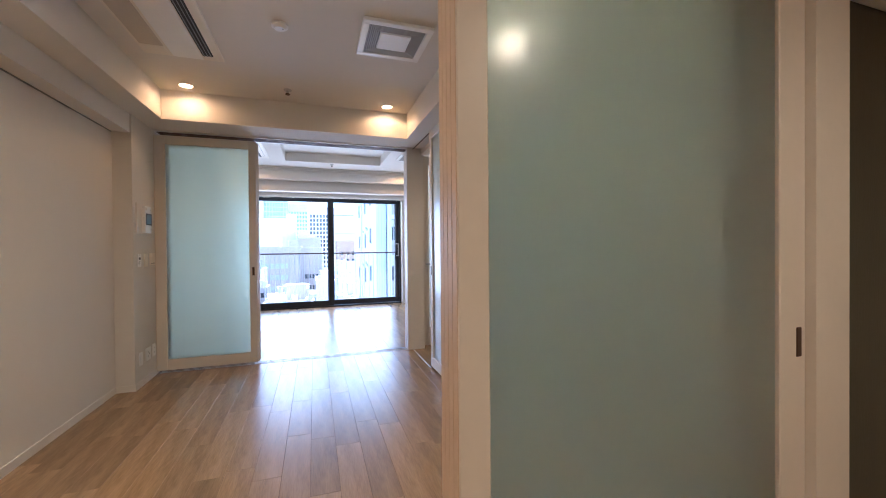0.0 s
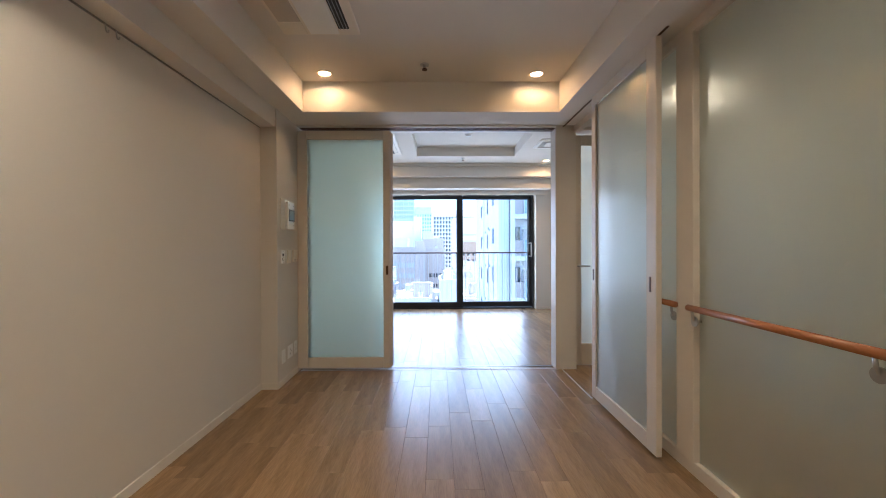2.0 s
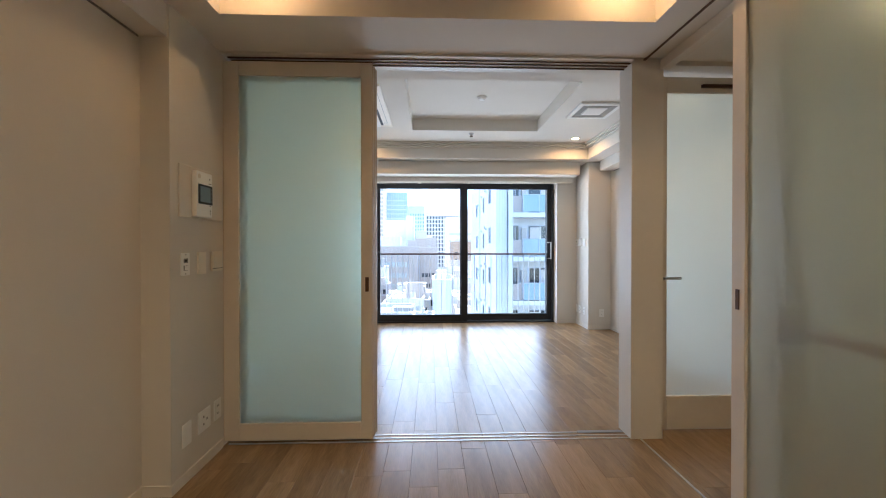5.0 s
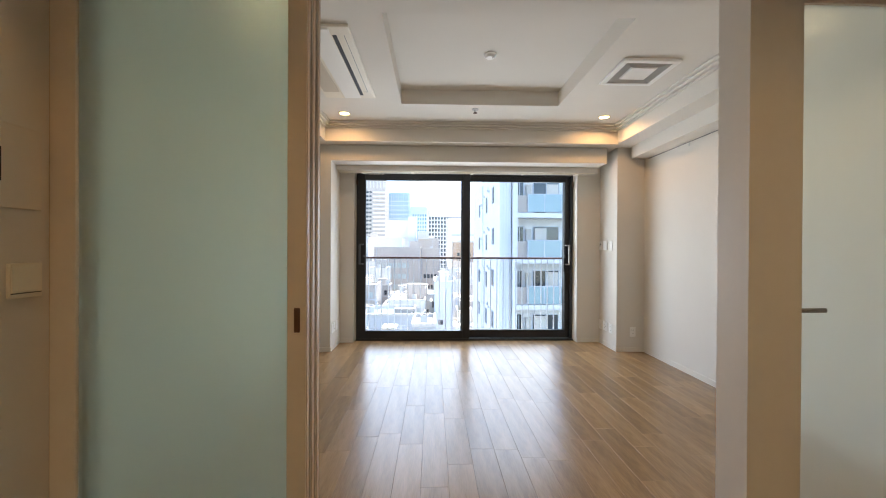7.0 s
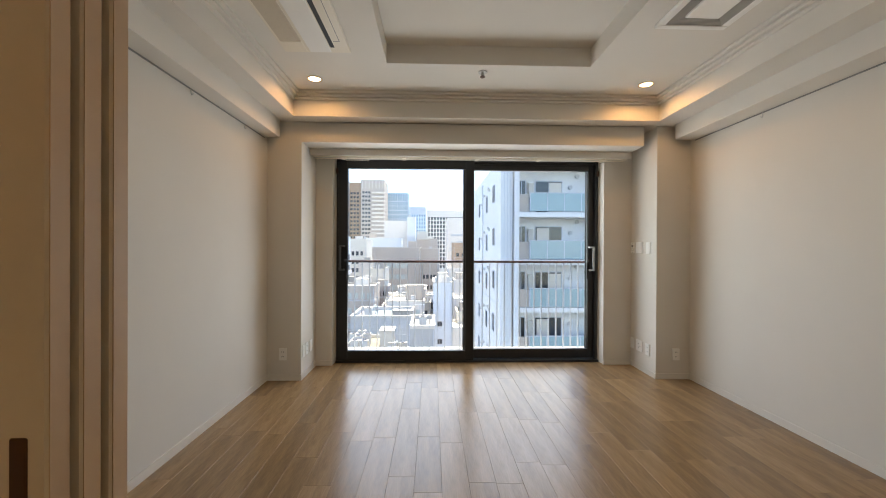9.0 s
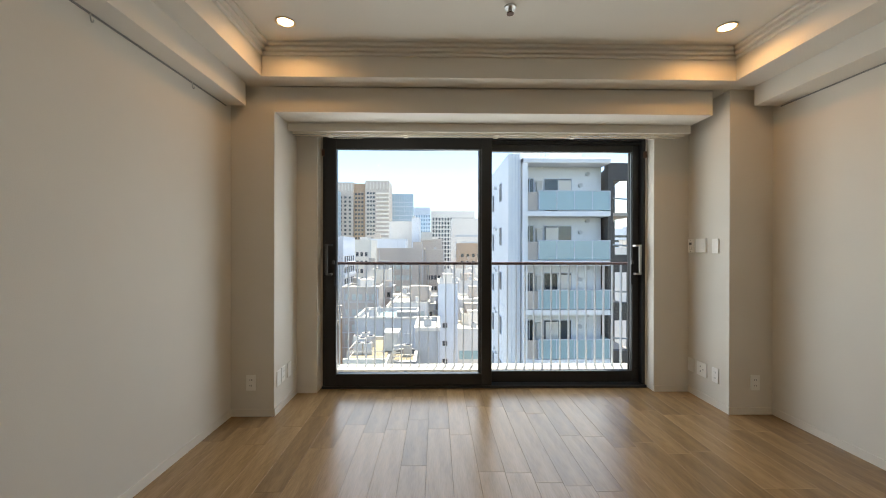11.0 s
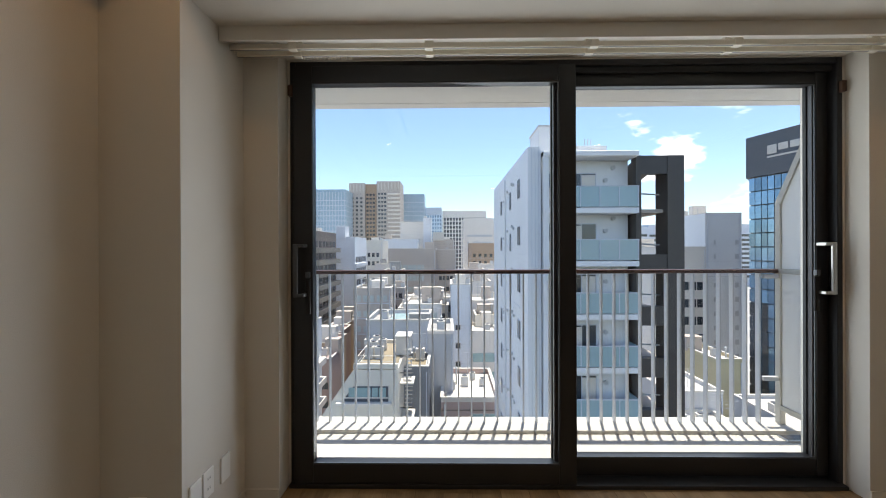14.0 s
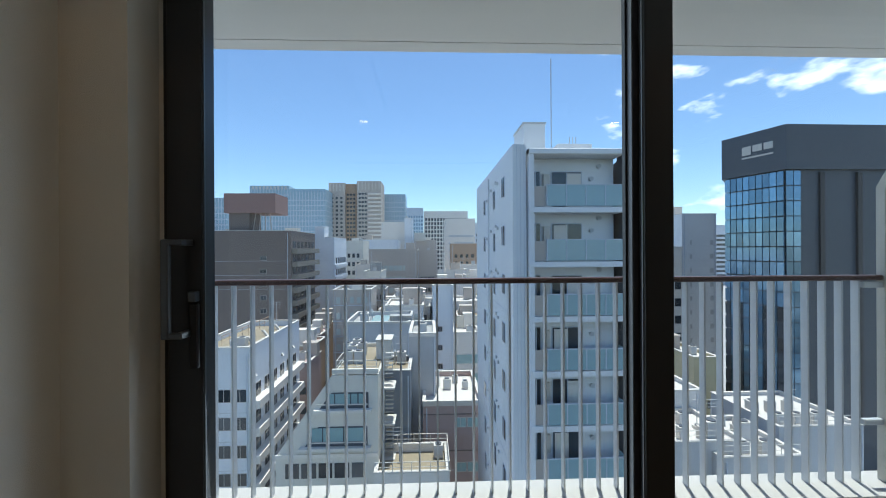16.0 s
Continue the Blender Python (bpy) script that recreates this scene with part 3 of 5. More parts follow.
def smoke_detector(x, y, z):
    s = thing("smoke_detector", "round white ceiling smoke detector", "smoke detector", (x, y, z))
    part("base", cyl(bmesh.new(), (0, 0, -0.014), (0, 0, 0), 0.052, 28), M_PLASTIC, s)
    part("dome", cyl(bmesh.new(), (0, 0, -0.030), (0, 0, -0.014), 0.032, 28, 0.046), M_PLASTIC, s)
    part("led", cyl(bmesh.new(), (0.02, -0.01, -0.032), (0.02, -0.01, -0.028), 0.005, 10), M_GREY, s)
    return s


smoke_detector(0.347, -1.83, 2.70)
smoke_detector(0.882, 1.755, 2.865)


def sprinkler(x, y, z):
    s = thing("sprinkler", "small metal ceiling fire sprinkler head", "sprinkler", (x, y, z))
    part("escutcheon", cyl(bmesh.new(), (0, 0, -0.008), (0, 0, 0), 0.034, 22, 0.036), M_STEEL, s)
    part("nozzle", cyl(bmesh.new(), (0, 0, -0.034), (0, 0, -0.008), 0.012, 14), M_STEEL, s)
    part("deflector", cyl(bmesh.new(), (0, 0, -0.044), (0, 0, -0.038), 0.021, 18), M_BRONZE, s)
    part("fusible_link", cyl(bmesh.new(), (0, 0, -0.040), (0, 0, -0.033), 0.005, 8), M_BRONZE, s)


sprinkler(0.327, -0.728, 2.70)
sprinkler(0.855, 2.61, 2.72)

# ---- picture rails and hooks ----


def picture_rail(x, y0, y1, z, hooks, s):
    p = thing("picture_rail", "thin dark picture hanging rail at the wall top", "picture rail", (x, 0, z))
    part("rail", B(0 if s > 0 else -0.006, 0.006 if s > 0 else 0, y0, y1, -0.008, 0.0), M_GREY, p)
    for y in hooks:
        part("hook", tube(bmesh.new(), [(s * 0.006, y, -0.004), (s * 0.008, y, -0.03), (s * 0.012, y, -0.044), (s * 0.020, y, -0.044), (s * 0.022, y, -0.034)], 0.003, 8), M_STEEL, p)
    return p


picture_rail(LX, -4.0, -0.50, 2.268, (-2.04, -1.98), 1)
picture_rail(LX2, 0.3, 3.19, 2.333, (2.07, 2.79), 1)
picture_rail(RX2, 0.3, 3.18, 2.358, (2.41,), -1)

# ---- wall plates ----


def plate(name, label, category, m, w, h, depth=0.009, marks=(), group="", face=None):
    """A wall plate in its own plane: x along the wall, y out of the wall, z up. marks: (x, z, w, h, material, depth)."""
    p = thing(name, label, category, (0, 0, 0), group)
    p.matrix_basis = m
    part("plate", B(-w / 2, w / 2, 0, depth, -h / 2, h / 2, bevel=0.0025, seg=2), face or M_PLASTIC, p)
    for x, z, a, b, mm, dd in marks:
        part("insert", B(x - a / 2, x + a / 2, depth - 0.002, depth + dd, z - b / 2, z + b / 2, bevel=0.0008), mm, p)
    return p


SOCKET = tuple((x, z, 0.004, 0.012, M_BLACK, 0.0006) for z in (0.022, -0.022) for x in (-0.007, 0.007))
DUAL = tuple((x, z, 0.012, 0.012, M_GREY, 0.0008) for z, x in ((0.02, 0.012), (-0.02, 0.012), (0.0, -0.02)))
SWITCH = ((0, 0.018, 0.034, 0.024, M_GREY, 0.002), (0.003, 0.018, 0.02, 0.012, M_BLACK, 0.0026), (0, -0.02, 0.036, 0.026, M_GREY, 0.001), (-0.003, -0.02, 0.026, 0.022, M_PLASTIC, 0.004),
          (0, 0.050, 0.007, 0.007, M_GREY, 0.0008), (0, -0.050, 0.007, 0.007, M_GREY, 0.0008))
E_ = lambda y, z, x=-0.964: Matrix.Translation((x, y, z)) @ Matrix.Rotation(radians(-90), 4, "Z")
W_ = lambda y, z, x=2.678: Matrix.Translation((x, y, z)) @ Matrix.Rotation(radians(90), 4, "Z")
S_ = lambda x, z, y: Matrix.Translation((x, y, z)) @ Matrix.Rotation(radians(180), 4, "Z")
plate("wall_switch", "small white wall switch with two buttons", "switch", E_(-0.379, 1.146), 0.07, 0.118, 0.010, SWITCH)
plate("wall_switch", "plain white blank wall plate", "switch", E_(-0.234, 1.146), 0.072, 0.122, 0.012, face=M_IVORYP)
plate("wall_switch", "white wide rocker switch with a dark line below", "switch", E_(-0.085, 1.152), 0.105, 0.116, 0.014, ((0.014, 0.008, 0.07, 0.09, M_IVORYP, 0.004), (0, -0.042, 0.10, 0.003, M_BLACK, 0.001)), face=M_IVORYP)
plate("wall_outlet", "white blank outlet cover low on the wall", "outlet", E_(-0.367, 0.252), 0.072, 0.118, 0.008, (), "low wall outlets")
plate("wall_outlet", "white power and antenna outlet low on the wall", "outlet", E_(-0.21, 0.258), 0.115, 0.118, 0.008, DUAL, "low wall outlets")
plate("wall_outlet", "white double socket outlet low on the wall", "outlet", E_(-0.075, 0.262), 0.072, 0.118, 0.008, SOCKET, "low wall outlets")
plate("wall_switch", "small white wall switch with two buttons", "switch", W_(3.692, 1.303), 0.07, 0.118, 0.010, SWITCH)
plate("wall_switch", "white wide rocker switch on the window pillar", "switch", W_(3.556, 1.305), 0.118, 0.118, 0.014, ((0, 0.006, 0.08, 0.09, M_PLASTIC, 0.004),))
plate("wall_switch", "plain white blank wall plate", "switch", W_(3.392, 1.300), 0.072, 0.118, 0.010)
plate("wall_outlet", "white blank outlet cover low on the wall", "outlet", W_(3.692, 0.253), 0.072, 0.118, 0.008, (), "low wall outlets")
plate("wall_outlet", "white power and antenna outlet low on the wall", "outlet", W_(3.551, 0.255), 0.118, 0.118, 0.008, DUAL, "low wall outlets")
plate("wall_outlet", "white double socket outlet low on the wall", "outlet", W_(3.393, 0.255), 0.072, 0.118, 0.008, SOCKET, "low wall outlets")
plate("wall_outlet", "white double socket outlet on the pillar face", "outlet", S_(2.878, 0.245, 3.25), 0.072, 0.118, 0.008, SOCKET, "low wall outlets")
plate("wall_outlet", "white double socket outlet on the pillar face", "outlet", S_(-0.988, 0.255, 3.265), 0.072, 0.118, 0.008, SOCKET, "low wall outlets")
plate("wall_outlet", "white blank outlet cover low on the wall", "outlet", E_(3.340, 0.266, -0.815), 0.072, 0.118, 0.008, (), "low wall outlets")
plate("wall_outlet", "white double socket outlet low on the wall", "outlet", E_(3.425, 0.27, -0.815), 0.072, 0.118, 0.008, SOCKET, "low wall outlets")
plate("wall_outlet", "white blank outlet cover low on the wall", "outlet", E_(3.555, 0.266, -0.815), 0.072, 0.118, 0.008, (), "low wall outlets")

ic = thing("intercom", "ivory video intercom with a small dark screen on a wall panel", "intercom")
ic.matrix_basis = E_(-0.243, 1.527)
part("back_panel", B(-0.212, 0.184, 0, 0.012, -0.137, 0.139, bevel=0.003), M_FRAME, ic)
unit = part("unit", B(-0.057, 0.089, 0.012, 0.040, -0.128, 0.120, bevel=0.005, seg=2), M_PLASTIC, ic)
bz = part("bezel", B(-0.056, 0.076, 0.040, 0.042, -0.056, 0.051, bevel=0.001), M_BLACK, ic)
part("screen", B(-0.034, 0.060, 0.042, 0.0428, -0.044, 0.040), M_LCD, bz, "dull grey screen")
part("speaker", cyl(bmesh.new(), (0.066, 0.040, 0.092), (0.066, 0.0408, 0.092), 0.013, 16), M_FRAME, unit)
part("camera_eye", cyl(bmesh.new(), (-0.030, 0.040, 0.088), (-0.030, 0.0412, 0.088), 0.005, 12), M_GREY, unit)
part("label_strip", B(-0.046, -0.020, 0.040, 0.0405, 0.060, 0.064), M_GREY, unit)
for z, h in ((-0.064, 0.005), (-0.094, 0.009), (-0.108, 0.006)):
    part("button", B(-0.040, -0.031, 0.040, 0.0415, z, z + h), M_GREY, unit)
for k in range(4):
    part("key", B(-0.049, -0.042, 0.042, 0.0428, 0.028 - k * 0.022, 0.034 - k * 0.022), M_GREY, bz)

# ---- curtain rail over the window ----
cr_ = thing("curtain_rail", "ivory double curtain track with small ring gliders", "curtain rail", (0, 3.517, 2.313))
part("pelmet", B(-0.813, 2.553, 0.0, 0.016, -0.068, 0.0, bevel=0.002), M_TRIM, cr_)
for y in (0.075, 0.140):
    part("track", B(-0.80, 2.54, y - 0.012, y + 0.012, -0.074, -0.050, bevel=0.003), M_IVORYP, cr_)
    part("track_slot", B(-0.80, 2.54, y - 0.004, y + 0.004, -0.0752, -0.073), M_GREY, cr_)
    for x in (-0.50, 0.15, 0.93, 1.6, 2.3):
        part("bracket", B(x - 0.02, x + 0.02, y - 0.017, y + 0.017, -0.078, 0.0, bevel=0.003), M_IVORYP, cr_)
ring = bmesh.new()
tube(ring, [(0, 0, -0.020), (0, 0, -0.030), (0.004, 0, -0.036), (0.0, 0, -0.042), (-0.004, 0, -0.036), (0, 0, -0.031)], 0.0016, 6)
ring_mesh = mesh_of("glider", ring, M_IVORYP)
for y, xa, n in ((0.075, -0.78, 14), (0.140, -0.47, 15)):
    for k in range(n):
        o = new("glider", ring_mesh)
        o.parent = cr_
        o.location = (xa + k * 0.017, y, -0.05)

# ---- partition tracks ----
solid("trim_partition_tracks", [(-0.94, 1.608, y - 0.004, y + 0.004, 2.412, 2.421) for y in (0.018, 0.060, 0.102)], M_BRONZE, "three dark overhead sliding tracks", "track")
solid("trim_threshold", [(-0.94, 1.608, y - 0.006, y + 0.006, -0.002, 0.003) for y in (0.018, 0.060, 0.102)], M_RAILTRK, "three slim metal floor tracks", "track")
solid("trim_door_stop", [(1.30, 1.60, 0.085, 0.115, 0.003, 0.006)], M_GREY, "small dark floor guides", "track")

# ---- balcony side screen ----
sc = thing("balcony_screen", "tall white balcony side screen with a slanted top", "screen", (2.90, 0, 0))


def prism_x(pts, x0, x1):
    """A slab across x with the outline pts in y and z."""
    bm = bmesh.new()
    a = [bm.verts.new((x0, y, z)) for y, z in pts]
    b = [bm.verts.new((x1, y, z)) for y, z in pts]
    bm.faces.new(a)
    bm.faces.new(b[::-1])
    for k in range(len(pts)):
        bm.faces.new((a[k], a[(k + 1) % len(pts)], b[(k + 1) % len(pts)], b[k]))
    return bm


part("lower_panel", B(-0.006, 0.006, 4.12, 4.88, 0.03, 1.08), M_PANEL, sc)
part("upper_panel", prism_x(((4.12, 1.12), (4.88, 1.12), (4.88, 1.63), (4.46, 2.40), (4.12, 2.40)), -0.006, 0.006), M_PANEL, sc)
M_CREAM = mat("cream_aluminium", (0.52, 0.50, 0.44), 0.45, 0.1, 4, 0.05)
part("mid_rail", B(-0.02, 0.02, 4.12, 4.88, 1.08, 1.12, bevel=0.003), M_CREAM, sc)
part("bottom_rail", B(-0.02, 0.02, 4.12, 4.88, -0.01, 0.03, bevel=0.003), M_CREAM, sc)
part("post", B(-0.022, 0.022, 4.86, 4.91, -0.122, 1.64, bevel=0.003), M_CREAM, sc)
part("raked_rail", prism_x(((4.862, 1.63), (4.91, 1.64), (4.485, 2.42), (4.44, 2.42)), -0.022, 0.022), M_CREAM, sc)
for z in (0.22, 1.04):
    part("rail_bracket", B(-0.14, -0.02, 4.87, 4.90, z, z + 0.035, bevel=0.004), M_ALU, sc)
dr = thing("floor_drain", "small metal grating drain on the balcony floor", "drain", (2.83, 4.68, -0.15))
part("frame", B(-0.09, 0.09, -0.05, 0.05, 0, 0.012, bevel=0.003), M_STEEL, dr)
for k in range(6):
    part("slot", B(-0.075 + k * 0.027, -0.060 + k * 0.027, -0.038, 0.038, 0.011, 0.014), M_BLACK, dr)

# ---- city ----
GZ = -32.0


def paint(name, c, r=0.75, v=0.06, s=0.25):
    return mat(name, c, r, 0, s, v, 0.2, 6)


P_WHITE = paint("white_tile", (0.78, 0.79, 0.80), 0.55)
P_PALE = paint("pale_render", (0.76, 0.71, 0.645))
P_BLUE = paint("bluish_white", (0.70, 0.72, 0.75))
P_BEIGE = paint("beige_concrete", (0.70, 0.66, 0.58))
P_BROWN = paint("brown_tile", (0.19, 0.155, 0.135))
P_TAUPE = paint("taupe_tile", (0.50, 0.44, 0.385))
P_RUST = paint("mauve_brick", (0.42, 0.32, 0.295))
P_SLATE = paint("slate_panel", (0.085, 0.095, 0.11), 0.5)
P_GREY = paint("grey_panel", (0.53, 0.54, 0.55))
P_MID = paint("blue_grey_panel", (0.25, 0.27, 0.30))
P_STEELD = paint("dark_steel", (0.055, 0.05, 0.048), 0.5)
P_TAN = paint("tan_tile", (0.46, 0.33, 0.23))
# grey paled for distance haze; near pipes, joints and frames share it
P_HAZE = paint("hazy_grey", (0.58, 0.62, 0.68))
P_YEL = paint("cream_render", (0.55, 0.48, 0.30))
P_ROOFW = paint("white_roof", (0.62, 0.585, 0.53))
P_BALC = paint("balcony_tile", (0.24, 0.215, 0.18))
P_SIGN = paint("rust_sign", (0.30, 0.19, 0.165))
# bluish tower glass with the haze of distance mixed into its colour
P_FARG = mat("far_glass_hazed", (0.34, 0.46, 0.54), 0.3, 0, 0.05, 0.12)
G_PALE = mat("pale_glass", (0.50, 0.55, 0.53), 0.2, 0, 0.4, 0.2)
P_ROOFB = paint("sandy_roof", (0.30, 0.25, 0.17), 0.85, 0.15)
P_ROOFG = paint("grey_roof", (0.37, 0.365, 0.35), 0.85, 0.12)
G_DARK = mat("dark_window", (0.05, 0.06, 0.07), 0.12, 0, 0.3, 0.3, 0, 60, 0.8, None, 0.5)
G_BLUE = mat("blue_glass", (0.19, 0.32, 0.45), 0.08, 0.5, 0.2, 0.25, 0, 60, 0.8, None, 0.35)
G_TEAL = mat("teal_glass", (0.36, 0.50, 0.50), 0.15, 0.1, 0.2, 0.15)
G_RAIL = mat("balcony_glass", (0.34, 0.47, 0.50), 0.12, 0, 0.6, 0.06)
P_LEAF = mat("leaves", (0.07, 0.12, 0.035), 0.6, 0, 3, 0.4)
pieces = {}


def piece(name, w, d, h, material):
    """Shared mesh: a box centred in x, its back at y = 0, standing on z = 0."""
    key = (name, round(w, 3), round(d, 3), round(h, 3), material.name)
    if key not in pieces:
        pieces[key] = mesh_of(name, B(-w / 2, w / 2, -d, 0, 0, h), material)
    return pieces[key]


def put(parent, name, w, d, h, material, x, y, z, turn=0.0):
    o = new(name, piece(name, w, d, h, material))
    o.parent = parent
    o.matrix_basis = pose(x, y, z, 0, 0, turn)
    return o


ROOFS = []


def building(label, x0, x1, y0, y1, z1, wall, roof=P_ROOFG, parapet=0.5, name="building"):
    ROOFS.append((x0, x1, y0, y1, z1 + 0.04))
    b = thing(name, label, "building", (0, 0, 0))
    part("wall", B(x0, x1, y0, y1, GZ, z1), wall, b)
    t = 0.2
    for q in ((x0, x1, y0, y0 + t), (x0, x1, y1 - t, y1), (x0, x0 + t, y0 + t, y1 - t), (x1 - t, x1, y0 + t, y1 - t)):
        part("parapet", B(*q, z1, z1 + parapet), wall, b)
    part("roof", B(x0 + t, x1 - t, y0 + t, y1 - t, z1, z1 + 0.04), roof, b)
    if y0 < 220 and name == "building":
        e, f = 0.07, z1 + parapet
        # copings, with the sunlit brightness of parapet edges put into their pale colour
        for q in ((x0 - e, x1 + e, y0 - e, y0 + t + e), (x0 - e, x1 + e, y1 - t - e, y1 + e), (x0 - e, x0 + t + e, y0 + t + e, y1 - t - e), (x1 - t - e, x1 + e, y0 + t + e, y1 - t - e)):
            part("coping", B(*q, f, f + 0.09), P_ROOFW, b)
        for u in ((0.06, 0.97) if x1 - x0 > 5 else (0.94,)):
            u = x0 + (x1 - x0) * u
            part("down_pipe", cyl(bmesh.new(), (u, y0 - 0.09, GZ), (u, y0 - 0.09, z1), 0.06, 6), P_HAZE, b)
        for z in steps(z1 - 12.4, z1 - 0.5, 3.1):
            part("floor_joint", B(x0, x1, y0 - 0.025, y0 - 0.004, z, z + 0.06), P_GREY, b)
    return b


def windows(b, face, at, u0, u1, n, zs, w, h, material=G_DARK, frame=None, d=0.06):
    """Rows of windows; face 'f' looks back along -y, 'l' along -x, 'r' along +x."""
    for z in zs:
        for k in range(n):
            u = u0 + (u1 - u0) * (k + 0.5) / n
            x, y, r = {"f": (u, at, 0), "l": (at, u, -90), "r": (at, u, 90)}[face]
            o = put(b, "window", w, d, h, material, x, y, z, r)
            if frame:
                f = new("window_frame", piece("window_frame", w + 0.12, 0.03, h + 0.12, frame))
                f.parent = o
                f.location = (0, 0, -0.06)
                m = new("mullion", piece("mullion", 0.05, d + 0.02, h, frame))
                m.parent = o


def bands(b, face, at, u0, u1, zs, h, material, name="window_band", d=0.08):
    for z in zs:
        u = (u0 + u1) / 2
        x, y, r = {"f": (u, at, 0), "l": (at, u, -90), "r": (at, u, 90)}[face]
        put(b, name, u1 - u0, d, h, material, x, y, z, r)


def steps(a, b, s):
    n = int((b - a) / s)
    return [a + k * s for k in range(n)]


def ac_unit(x, y, z, s=1.0, label="pale grey rooftop air conditioning unit"):
    a = thing("air_conditioner_unit", label, "air conditioner", (x, y, z), "rooftop units")
    part("body", B(-0.55 * s, 0.55 * s, -0.4 * s, 0.4 * s, 0.1, 1.5 * s, bevel=0.03), P_ROOFW, a)
    part("foot", B(-0.5 * s, 0.5 * s, -0.35 * s, 0.35 * s, 0, 0.1), P_GREY, a)
    part("grille", B(-0.48 * s, 0.48 * s, -0.42 * s, -0.39 * s, 0.25, 1.35 * s), P_GREY, a)
    part("fan", cyl(bmesh.new(), (0, 0, 1.5 * s), (0, 0, 1.5 * s + 0.08), 0.36 * s, 14), P_SLATE, a)
    return a


def roof_box(x0, x1, y0, y1, z0, z1, m, label="pale rooftop machine housing"):
    b = thing("roof_housing", label, "roof housing", ((x0 + x1) / 2, (y0 + y1) / 2, z0))
    w, d, h = (x1 - x0) / 2, (y1 - y0) / 2, z1 - z0
    part("body", B(-w, w, -d, d, 0, h, bevel=0.04), m, b)
    part("cap", B(-w - 0.08, w + 0.08, -d - 0.08, d + 0.08, h, h + 0.1, bevel=0.02), m, b)
    return b


def railing(x0, x1, y0, y1, z, h=1.0, m=None):
    r = thing("roof_railing", "thin pale metal rooftop railing", "railing", (0, 0, z))
    m = m or P_ROOFW
    part("top_rail", tube(bmesh.new(), [(x0, y0, h), (x1, y1, h)], 0.035, 6), m, r)
    part("mid_rail", tube(bmesh.new(), [(x0, y0, h * 0.5), (x1, y1, h * 0.5)], 0.025, 6), m, r)
    n = max(2, int(math.hypot(x1 - x0, y1 - y0) / 1.5))
    for k in range(n + 1):
        f = k / n
        part("post", tube(bmesh.new(), [(x0 + (x1 - x0) * f, y0 + (y1 - y0) * f, 0), (x0 + (x1 - x0) * f, y0 + (y1 - y0) * f, h)], 0.03, 6), m, r)
    return r


# ground with a street between the blocks
solid("ground", [(-2500, 2500, 6, 4000, GZ - 2, GZ)], mat("city_ground", (0.40, 0.39, 0.37), 0.85, 0, 0.05, 0.2), "grey city ground", "ground")
solid("road", [(-16.4, -11.8, 8, 140, GZ, GZ + 0.05)], mat("asphalt", (0.055, 0.055, 0.058), 0.85, 0, 0.6, 0.15, 0.4, 30), "grey asphalt street between buildings", "road")

# white apartment tower with glass balconies
ap = building("white tiled apartment tower with glazed balconies", 4.80, 10.9, 24.7, 39.8, 6.6, P_WHITE, P_ROOFW, 0.45, "apartment_tower")
FL = [3.55 - 2.99 * k for k in range(12)]
part("pillar", B(5.62, 5.92, 23.45, 24.7, GZ, 6.75), P_WHITE, ap)
part("corner_pier", B(4.80, 5.55, 23.75, 24.7, GZ, 7.05), P_WHITE, ap)
part("canopy", B(5.62, 10.95, 23.4, 24.7, 6.45, 6.75, bevel=0.03), P_WHITE, ap)
part("penthouse", B(5.98, 7.3, 26.0, 28.6, 6.6, 8.9), P_WHITE, ap, "white rooftop stair head")
part("penthouse_cap", B(5.92, 7.36, 25.94, 28.66, 8.9, 9.0), P_GREY, ap)
part("roof_plinth", B(8.1, 10.2, 26.0, 30.0, 6.6, 7.7), P_WHITE, ap)
for vx in (9.0, 9.2, 9.4):
    part("roof_aerial", cyl(bmesh.new(), (vx, 26.5, 7.7), (vx, 26.5, 8.25), 0.025, 6), P_GREY, ap)
for vx in (5.02, 5.22, 5.42):
    part("panel_joint", B(vx - 0.01, vx + 0.01, 23.735, 23.75, GZ, 7.0), P_HAZE, ap)
part("antenna", cyl(bmesh.new(), (8.0, 27.0, 6.6), (8.0, 27.0, 13.4), 0.03, 6), P_GREY, ap, "tall thin antenna")
